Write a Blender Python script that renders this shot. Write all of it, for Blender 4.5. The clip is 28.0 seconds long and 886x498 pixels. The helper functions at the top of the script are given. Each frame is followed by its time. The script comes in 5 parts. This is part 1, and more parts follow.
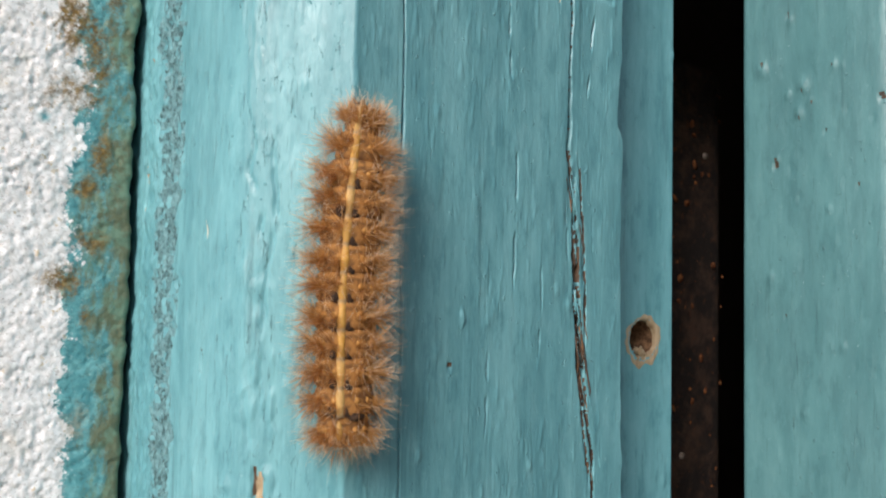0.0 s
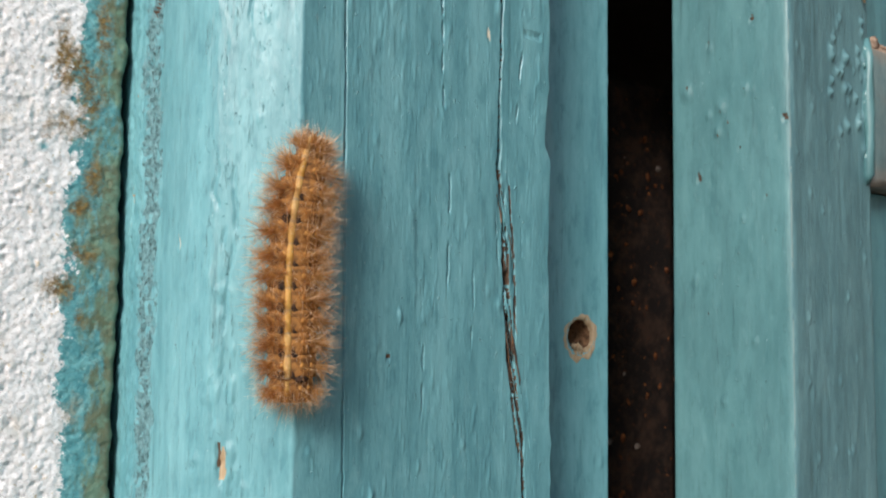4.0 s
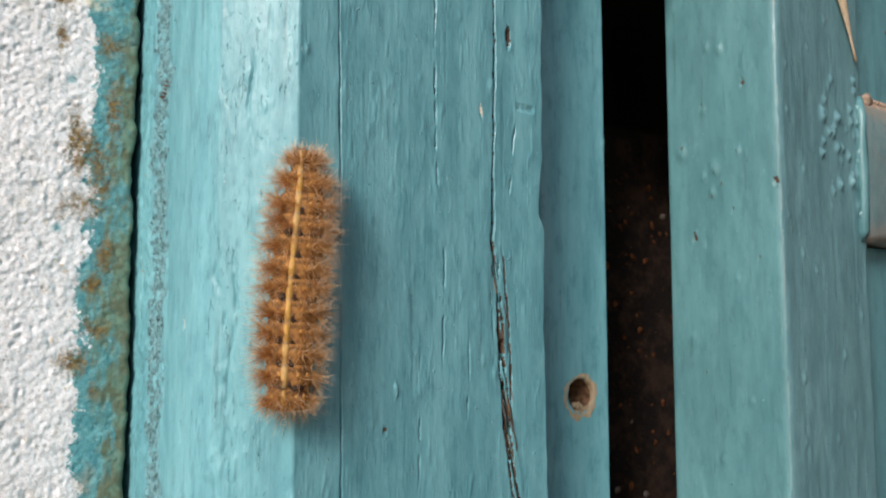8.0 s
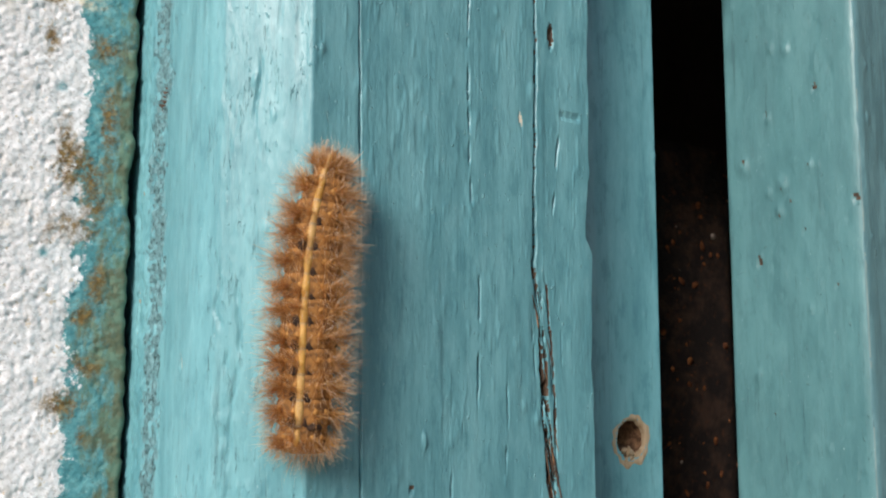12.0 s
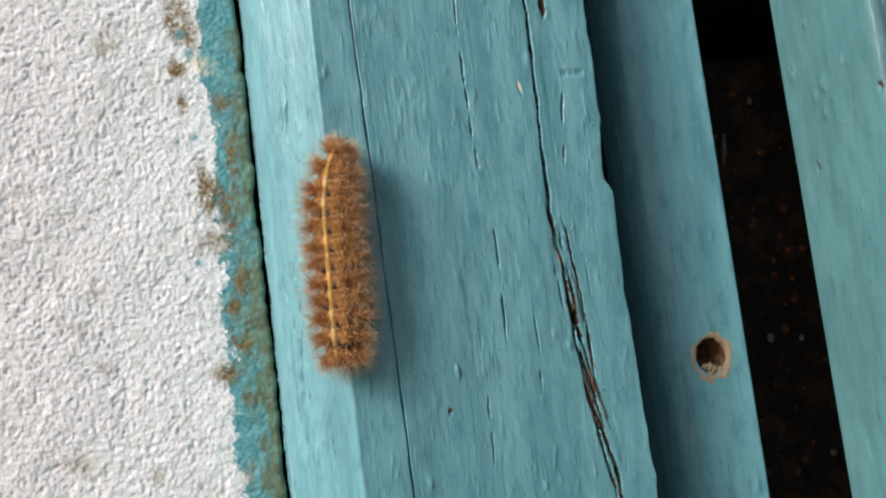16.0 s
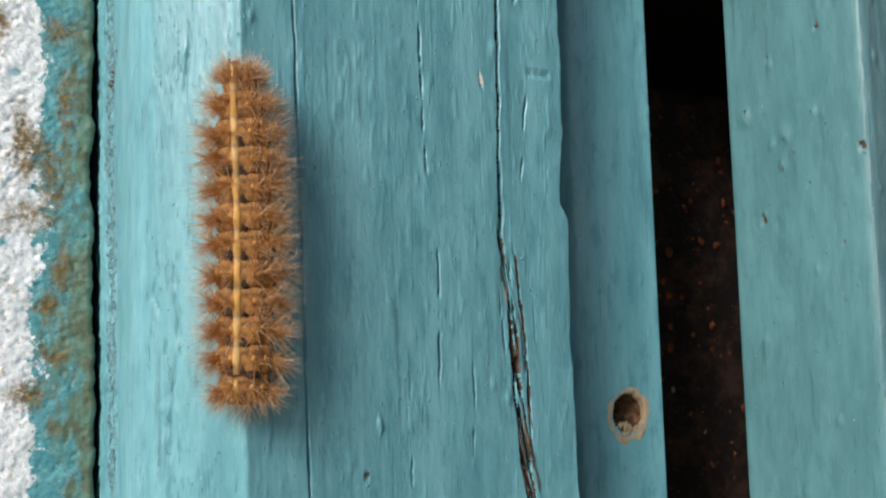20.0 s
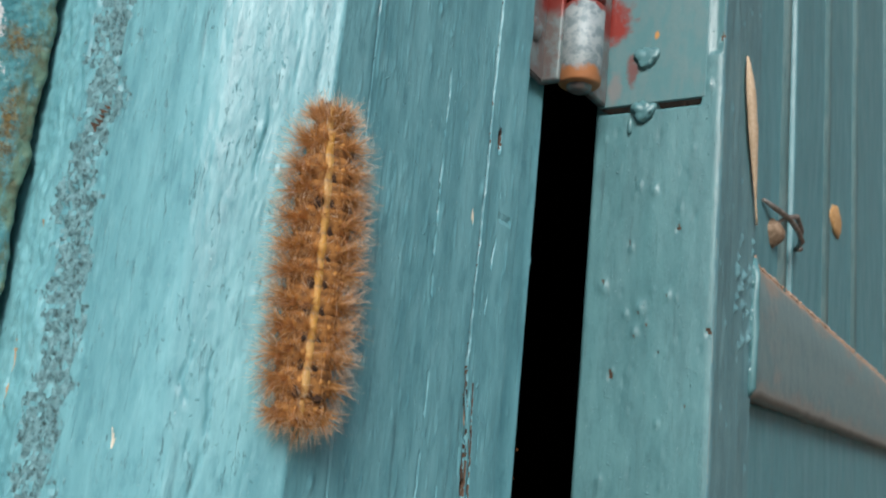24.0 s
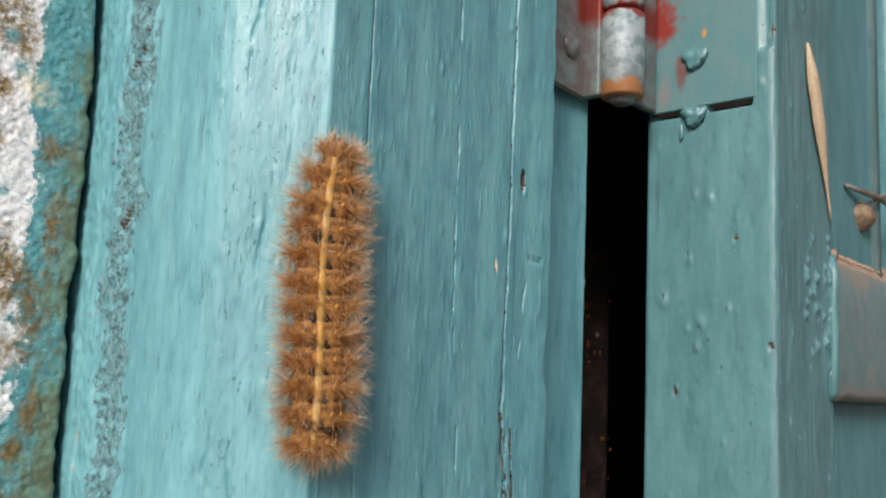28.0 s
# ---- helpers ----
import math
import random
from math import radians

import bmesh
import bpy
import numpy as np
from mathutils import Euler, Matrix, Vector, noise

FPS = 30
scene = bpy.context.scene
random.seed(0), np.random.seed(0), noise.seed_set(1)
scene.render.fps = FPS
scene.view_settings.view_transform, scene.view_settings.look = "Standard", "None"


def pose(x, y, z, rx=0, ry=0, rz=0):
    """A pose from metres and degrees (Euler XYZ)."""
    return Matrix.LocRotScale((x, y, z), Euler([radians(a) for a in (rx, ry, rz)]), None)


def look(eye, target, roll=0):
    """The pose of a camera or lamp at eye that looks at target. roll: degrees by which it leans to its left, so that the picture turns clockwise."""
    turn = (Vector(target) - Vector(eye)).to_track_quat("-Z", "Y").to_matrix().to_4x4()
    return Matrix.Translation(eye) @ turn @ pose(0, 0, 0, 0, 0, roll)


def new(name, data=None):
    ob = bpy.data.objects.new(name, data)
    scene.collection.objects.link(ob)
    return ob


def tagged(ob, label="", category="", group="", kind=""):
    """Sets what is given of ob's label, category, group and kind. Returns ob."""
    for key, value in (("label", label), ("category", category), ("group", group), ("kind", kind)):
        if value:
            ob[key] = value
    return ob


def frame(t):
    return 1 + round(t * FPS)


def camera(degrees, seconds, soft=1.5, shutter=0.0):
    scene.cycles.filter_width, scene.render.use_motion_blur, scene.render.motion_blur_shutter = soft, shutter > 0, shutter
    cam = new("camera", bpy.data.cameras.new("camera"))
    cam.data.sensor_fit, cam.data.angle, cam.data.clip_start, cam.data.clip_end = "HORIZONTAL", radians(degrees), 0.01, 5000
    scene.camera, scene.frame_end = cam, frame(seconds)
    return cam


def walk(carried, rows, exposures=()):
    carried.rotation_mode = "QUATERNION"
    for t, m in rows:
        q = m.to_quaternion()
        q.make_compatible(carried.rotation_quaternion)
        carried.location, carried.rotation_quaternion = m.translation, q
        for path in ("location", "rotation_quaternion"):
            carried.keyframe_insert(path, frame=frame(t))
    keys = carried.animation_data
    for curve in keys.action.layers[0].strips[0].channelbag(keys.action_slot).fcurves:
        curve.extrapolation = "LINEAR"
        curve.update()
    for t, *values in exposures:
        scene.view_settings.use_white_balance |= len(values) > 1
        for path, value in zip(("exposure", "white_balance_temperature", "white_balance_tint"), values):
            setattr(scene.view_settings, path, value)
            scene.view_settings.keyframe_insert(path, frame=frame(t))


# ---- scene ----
cam = camera(54.0, 28.0, soft=2.0)
cam.data.dof.use_dof, cam.data.dof.focus_distance = True, 0.112
cam.data.dof.aperture_fstop = cam.data.lens * 0.001 / 0.0005
METRES, EYE, TILT, LEAN, TURN = 0.36, 1.2, 0.0, 0.0, -37.5
ROWS = [
    (0.0, 0.0, 0.0, 0.0, -0.08, 3.58, -1.22),
    (0.5, 0.0013, -0.0024, 0.0025, -0.02, 3.71, -1.21),
    (1.0, 0.0032, -0.0036, 0.0025, 0.06, 3.68, -1.31),
    (1.5, 0.0038, -0.017, -0.0012, 0.1, 3.56, -1.27),
    (2.0, 0.0107, -0.0297, -0.001, 0.26, 3.89, -1.33),
    (2.5, 0.018, -0.034, -0.0041, 0.42, 3.8, -1.05),
    (3.0, 0.0152, -0.043, -0.0026, 0.78, 4.04, -0.85),
    (3.5, 0.0228, -0.0411, -0.0036, 0.91, 4.14, -0.76),
    (5.5, 0.0375, -0.0532, 0.0022, 1.54, 4.3, -0.46),
    (6.0, 0.0361, -0.0478, 0.0038, 2.23, 4.6, -0.31),
    (6.5, 0.0366, -0.0513, 0.0087, 2.28, 4.57, -0.19),
    (7.0, 0.0455, -0.0518, 0.0091, 2.31, 4.82, -0.14),
    (7.5, 0.0421, -0.0527, 0.0123, 2.5, 4.88, -0.04),
    (8.0, 0.04, -0.0559, 0.0183, 2.78, 5.27, 0.02),
    (8.5, 0.0419, -0.0566, 0.0188, 2.99, 5.35, 0.08),
    (9.0, 0.0357, -0.0609, 0.0237, 3.25, 5.55, 0.12),
    (9.5, 0.0384, -0.0565, 0.0263, 3.57, 5.78, 0.09),
    (10.0, 0.0452, -0.0439, 0.0256, 3.6, 5.87, 0.09),
    (10.5, 0.0441, -0.0329, 0.0276, 3.86, 6.01, 0.03),
    (11.0, 0.0421, -0.023, 0.0287, 4.1, 6.11, 0.02),
    (11.5, 0.0356, -0.0163, 0.0272, 4.3, 6.27, -0.07),
    (13.5, 0.0377, -0.0081, 0.0256, 4.63, 6.3, -0.07),
    (14.0, 0.0428, -0.0158, 0.0232, 4.74, 6.42, -0.12),
    (14.5, 0.0393, 0.0009, 0.0219, 6.35, 6.43, 0.17),
    (15.0, 0.0572, -0.0131, 0.031, 12.31, 6.06, 2.8),
    (15.5, 0.1104, -0.0311, 0.0198, 21.08, 6.05, 5.74),
    (16.0, 0.1594, -0.0358, 0.0104, 27.08, 5.68, 7.06),
    (16.5, 0.1782, -0.0238, 0.0043, 28.22, 5.2, 6.99),
    (17.0, 0.172, -0.0055, 0.0068, 27.85, 4.74, 6.8),
    (17.5, 0.1594, 0.003, 0.0197, 27.75, 4.99, 6.51),
    (18.0, 0.1646, 0.0029, 0.0288, 27.63, 4.95, 6.48),
    (18.5, 0.1602, -0.0026, 0.031, 27.06, 5.25, 5.92),
    (19.0, 0.1483, -0.0011, 0.0252, 23.17, 4.74, 4.89),
    (19.5, 0.1135, -0.0017, 0.0294, 16.87, 4.16, 3.67),
    (20.0, 0.0711, 0.0079, 0.0303, 9.42, 4.07, 1.77),
    (20.5, 0.0394, 0.0225, 0.0274, 1.8, 4.54, -0.26),
    (21.0, 0.017, 0.041, 0.033, -4.6, 5.41, -2.31),
    (21.5, -0.0051, 0.0241, 0.0348, -9.25, 7.71, -3.59),
    (22.0, -0.0233, 0.0211, 0.0367, -13.68, 9.98, -4.42),
    (22.5, -0.0578, 0.03, 0.0285, -18.12, 10.62, -5.6),
    (24.5, -0.0741, -0.007, 0.0434, -20.07, 10.7, -5.38),
    (25.0, -0.0816, -0.0291, 0.0986, -17.54, 1.33, -5.04),
    (25.5, -0.0692, -0.0623, 0.1432, -15.2, -10.48, -4.19),
    (26.0, -0.062, -0.0882, 0.1718, -13.98, -8.02, -4.2),
    (26.5, -0.0579, -0.0712, 0.1357, -12.07, -1.47, -3.5),
    (27.0, -0.0519, -0.057, 0.1063, -9.94, 4.07, -2.58),
    (27.5, -0.0421, -0.0371, 0.0813, -9.38, 6.66, -2.4),
    (28.0, -0.0318, -0.0152, 0.0726, -9.47, 7.26, -2.42),
]
walk(cam, [(t, pose(0, 0, EYE, TILT, LEAN, TURN) @ pose(METRES * x, METRES * y, METRES * z, 90 + pitch, roll, yaw)) for t, x, y, z, yaw, pitch, roll in ROWS],
     exposures=((0.0, 0.0, 6500, 10), (19.0, 0.0, 6500, 10), (20.0, 0.0, 6350, 9), (21.0, 0.12, 6220, 9), (22.0, 0.24, 6700, 16), (22.5, 0.14, 6650, 15),
                (24.6, -0.18, 6220, 9), (25.0, -0.18, 6220, 9), (26.0, 0.05, 6550, 11), (27.0, -0.05, 6650, 12), (28.0, -0.08, 6600, 11)))

# ---- light ----
SUN = Vector((-0.75, -0.38, 0.55)).normalized()
sun = new("sun", bpy.data.lights.new("sun", "SUN"))
sun.data.energy, sun.data.angle, sun.data.color = 3.85, radians(25), (1.0, 0.935, 0.885)
sun.matrix_world = look(SUN * 20, (0, 0, 0))
world = bpy.data.worlds.new("sky")
scene.world = world
world.use_nodes = True
sky = world.node_tree.nodes.new("ShaderNodeTexSky")
sky.sky_type, sky.sun_disc = "NISHITA", False
sky.sun_elevation, sky.sun_rotation = math.asin(SUN.z), math.atan2(SUN.x, SUN.y)
sky.dust_density, sky.air_density = 1.5, 1.0
back = world.node_tree.nodes["Background"]
back.inputs["Strength"].default_value = 0.10
world.node_tree.links.new(sky.outputs[0], back.inputs["Color"])


# ---- material helpers ----
class Mat:
    def __init__(self, name, rough=0.5, metal=0.0):
        self.m = bpy.data.materials.new(name)
        self.m.use_nodes = True
        self.nt = self.m.node_tree
        self.b = self.nt.nodes["Principled BSDF"]
        self.b.inputs["Roughness"].default_value = rough
        self.b.inputs["Metallic"].default_value = metal
        self.co = self.nt.nodes.new("ShaderNodeTexCoord").outputs["Object"]

    def node(self, kind, **values):
        n = self.nt.nodes.new(kind)
        for k, v in values.items():
            n.inputs[k].default_value = v
        return n

    def link(self, a, b):
        self.nt.links.new(a, b)

    def noise(self, scale, detail=4.0, rough=0.6, seed=0.0):
        mp = self.node("ShaderNodeMapping")
        mp.inputs["Scale"].default_value = scale if isinstance(scale, tuple) else (scale,) * 3
        mp.inputs["Location"].default_value = (seed, seed * 1.7, seed * 0.6)
        self.link(self.co, mp.inputs["Vector"])
        n = self.node("ShaderNodeTexNoise", Scale=1.0, Detail=detail, Roughness=rough)
        self.link(mp.outputs[0], n.inputs["Vector"])
        return n.outputs[0]

    def cells(self, scale, seed=0.0):
        mp = self.node("ShaderNodeMapping")
        mp.inputs["Scale"].default_value = scale if isinstance(scale, tuple) else (scale,) * 3
        mp.inputs["Location"].default_value = (seed, seed, seed)
        wob = self.node("ShaderNodeTexNoise", Scale=700.0, Detail=2.0)
        self.link(self.co, wob.inputs["Vector"])
        bend = self.node("ShaderNodeVectorMath")
        bend.operation = "MULTIPLY_ADD"
        bend.inputs[1].default_value = (0.0016,) * 3
        self.link(wob.outputs[1], bend.inputs[0])
        self.link(self.co, bend.inputs[2])
        self.link(bend.outputs[0], mp.inputs["Vector"])
        n = self.node("ShaderNodeTexVoronoi", Scale=1.0, Randomness=1.0)
        self.link(mp.outputs[0], n.inputs["Vector"])
        return n.outputs["Distance"]

    def ramp(self, fac, lo, hi, a=0.0, b=1.0):
        n = self.node("ShaderNodeMapRange")
        n.interpolation_type = "SMOOTHSTEP"
        for k, v in zip(("From Min", "From Max", "To Min", "To Max"), (lo, hi, a, b)):
            n.inputs[k].default_value = v
        self.link(fac, n.inputs["Value"])
        return n.outputs[0]

    def math(self, op, a, b=0.0, c=0.0):
        n = self.nt.nodes.new("ShaderNodeMath")
        n.operation = op
        for i, v in enumerate((a, b, c)):
            if isinstance(v, (int, float)):
                n.inputs[i].default_value = v
            else:
                self.link(v, n.inputs[i])
        return n.outputs[0]

    def mix(self, fac, a, b):
        n = self.nt.nodes.new("ShaderNodeMix")
        n.data_type = "RGBA"
        for key, v in ((0, fac), (6, a), (7, b)):
            if isinstance(v, (int, float)):
                n.inputs[key].default_value = v
            elif isinstance(v, tuple):
                n.inputs[key].default_value = (*v, 1.0)
            else:
                self.link(v, n.inputs[key])
        return n.outputs[2]

    def color(self, out):
        if isinstance(out, tuple):
            self.b.inputs["Base Color"].default_value = (*out, 1.0)
        else:
            self.link(out, self.b.inputs["Base Color"])

    def rough(self, out):
        self.link(out, self.b.inputs["Roughness"])

    def bump(self, height, dist, strength=1.0):
        n = self.node("ShaderNodeBump", Strength=strength, Distance=dist)
        self.link(height, n.inputs["Height"])
        before = self.b.inputs["Normal"].links
        if before:
            self.link(before[0].from_socket, n.inputs["Normal"])
        self.link(n.outputs[0], self.b.inputs["Normal"])

    def axis(self):
        n = self.nt.nodes.new("ShaderNodeSeparateXYZ")
        self.link(self.co, n.inputs[0])
        return n.outputs

    def spot(self, x, z, rx, rz, rag, ragged=0.9):
        """A ragged stain round (x, z) on a surface that faces the camera's side."""
        ax = self.axis()
        dx = self.math("DIVIDE", self.math("SUBTRACT", ax[0], x), rx * 1.35)
        dz = self.math("DIVIDE", self.math("SUBTRACT", ax[2], z), rz * 1.35)
        d = self.math("SQRT", self.math("ADD", self.math("MULTIPLY", dx, dx), self.math("MULTIPLY", dz, dz)))
        d = self.math("ADD", d, self.math("MULTIPLY", self.math("SUBTRACT", rag, 0.5), ragged * 4))
        return self.math("MULTIPLY", self.ramp(d, 0.1, 1.25, 1.0, 0.0), self.ramp(self.noise(1300, 5, 0.7, 31), 0.28, 0.54))


def teal_paint(name, base, dark, light, seed=0.0, gloss=0.40, streak=0.8, tall=26, crazed=0.0, bubbly=1.0):
    m = Mat(name)
    grain = m.noise((1600, 1600, 62), 7, 0.66, seed)
    stroke = m.noise((4300, 4300, 210), 4, 0.62, seed + 37)
    wide = m.noise((210, 210, tall), 5, 0.6, seed + 3)
    mott = m.noise((520, 520, 190), 6, 0.7, seed + 33)
    speck = m.noise((1500, 1500, 900), 5, 0.75, seed + 7)
    c = m.mix(m.ramp(wide, 0.40, 0.66, 0, 0.75 * streak), base, dark)
    c = m.mix(m.ramp(wide, 0.50, 0.32, 0, 0.40 * streak), c, light)
    c = m.mix(m.ramp(mott, 0.50, 0.66, 0, 0.60), c, dark)
    c = m.mix(m.ramp(mott, 0.48, 0.34, 0, 0.35), c, light)
    # brush strokes and the wood's grain under thin paint
    c = m.mix(m.ramp(grain, 0.53, 0.70, 0, 0.36 * streak), c, dark)
    c = m.mix(m.ramp(grain, 0.44, 0.30, 0, 0.26 * streak), c, light)
    deep = tuple(v * 0.55 for v in dark)
    c = m.mix(m.math("MULTIPLY", m.ramp(stroke, 0.58, 0.68), m.ramp(m.noise((600, 600, 110), 4, 0.6, seed + 41), 0.46, 0.62, 0.0, 0.62)), c, deep)
    c = m.mix(m.ramp(m.noise((420, 420, 34), 7, 0.72, seed + 15), 0.56, 0.70, 0, 0.55), c, deep)
    c = m.mix(m.ramp(m.noise((2400, 2400, 260), 4, 0.66, seed + 17), 0.62, 0.72, 0, 0.45), c, light)
    c = m.mix(m.ramp(speck, 0.735, 0.78, 0, 0.6), c, (0.035, 0.075, 0.08))
    # short hairline cracks along the grain, thickest where the paint is crazed
    line = m.math("ABSOLUTE", m.math("SUBTRACT", m.noise((2100, 2100, 190), 3, 0.55, seed + 25), 0.5))
    where = m.math("ADD", m.noise((1000, 1000, 220), 4, 0.6, seed + 27), m.ramp(m.axis()[0], 0.0456, 0.0470, crazed, 0.0))
    crack = m.math("MULTIPLY", m.ramp(line, 0.003, 0.016, 1.0, 0.0), m.ramp(where, 0.67, 0.72))
    c = m.mix(m.math("MULTIPLY", crack, 0.55), c, (0.040, 0.095, 0.105))
    nub = m.ramp(m.noise((1500, 1500, 1000), 3, 0.6, seed + 29), 0.66, 0.75)
    c = m.mix(m.ramp(m.noise((2300, 2300, 1300), 3, 0.6, seed + 23), 0.71, 0.75, 0, 0.6), c, (0.42, 0.60, 0.62))
    m.color(c)
    m.rough(m.ramp(m.noise((300, 300, 60), 4, 0.6, seed + 9), 0.3, 0.7, gloss - 0.06, gloss + 0.10))
    m.b.inputs["Specular IOR Level"].default_value = 0.7
    m.bump(grain, 0.00009, 0.13)
    m.bump(stroke, 0.00004, 0.26)
    # small runs and bubbles in the paint, thicker in places
    drop = m.math("MULTIPLY", m.noise((2500, 2500, 900), 3, 0.58, seed + 13), m.ramp(m.noise((330, 330, 150), 3, 0.6, seed + 43), 0.38, 0.62, 0.25, 1.0))
    m.bump(drop, 0.00013 * bubbly, 0.7)
    m.bump(nub, 0.00020, 0.7)
    m.bump(m.math("SUBTRACT", 1.0, crack), 0.00012, 0.7)
    return m.m


PAINT = teal_paint("teal_frame_paint", (0.152, 0.395, 0.440), (0.072, 0.241, 0.284), (0.235, 0.507, 0.551), gloss=0.42, crazed=0.11, bubbly=0.7)
PAINT_DOOR = teal_paint("teal_door_paint", (0.103, 0.250, 0.266), (0.068, 0.176, 0.192), (0.142, 0.308, 0.324), 20.0, 0.40, 0.75, 60, 0.0, 0.8)
PAINT_OLD = teal_paint("faded_plank_paint", (0.102, 0.278, 0.312), (0.066, 0.194, 0.222), (0.142, 0.336, 0.368), 40.0, 0.42, 0.6, 45)
PAINT_GREY = teal_paint("greyed_stile_paint", (0.122, 0.268, 0.296), (0.076, 0.182, 0.206), (0.175, 0.330, 0.352), 60.0, 0.45, 0.9, 45)
# paler bead paint: wear and the beads' highlight put into one colour
PAINT_BEAD = teal_paint("highlit_rubbed_bead_paint", (0.205, 0.350, 0.365), (0.120, 0.265, 0.290), (0.300, 0.430, 0.430), 80.0, 0.34, 0.7, 60)


def flaky():
    m = Mat("weathered_flaking_paint")
    n = m.noise((1300, 1300, 900), 5, 0.68)
    k = m.noise((2600, 2600, 1700), 5, 0.7, 4)
    c = m.mix(m.ramp(n, 0.40, 0.62), (0.130, 0.300, 0.330), (0.23, 0.45, 0.49))
    c = m.mix(m.ramp(n, 0.46, 0.36, 0, 0.8), c, (0.055, 0.115, 0.12))
    c = m.mix(m.ramp(k, 0.57, 0.67, 0, 0.6), c, (0.055, 0.10, 0.105))
    c = m.mix(m.ramp(m.noise(300, 4, 0.6, 8), 0.64, 0.74, 0, 0.2), c, (0.20, 0.17, 0.13))
    m.color(c)
    m.b.inputs["Roughness"].default_value = 0.65
    m.bump(n, 0.0008, 1.0)
    m.bump(k, 0.0003, 0.8)
    return m.m


def wood(name, a, b, seed=0.0):
    m = Mat(name, 0.8)
    n = m.noise((1500, 1500, 120), 6, 0.65, seed)
    m.color(m.mix(m.ramp(n, 0.32, 0.68), a, b))
    m.bump(n, 0.0002, 0.8)
    return m.m


FLAKY = flaky()
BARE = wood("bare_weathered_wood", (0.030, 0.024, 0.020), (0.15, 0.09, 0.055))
RAW = wood("pale_raw_wood", (0.36, 0.25, 0.14), (0.54, 0.42, 0.28), 3)
WORN = wood("worn_paint_edge", (0.13, 0.235, 0.24), (0.27, 0.34, 0.32), 5)
CHIP = wood("cream_undercoat", (0.62, 0.58, 0.44), (0.75, 0.72, 0.60), 6)
# near-black wood: the shade of recesses and the room is in its colour
SHADEWOOD = wood("shade_dark_wood", (0.017, 0.012, 0.009), (0.050, 0.031, 0.021), 9)


def bored():
    m = Mat("brown_drilled_wood", 0.85)
    n = m.noise(900, 5, 0.65, 7)
    m.color(m.mix(m.ramp(n, 0.35, 0.65), (0.09, 0.045, 0.022), (0.30, 0.165, 0.085)))
    m.bump(n, 0.0003, 0.8)
    return m.m


BORE = bored()


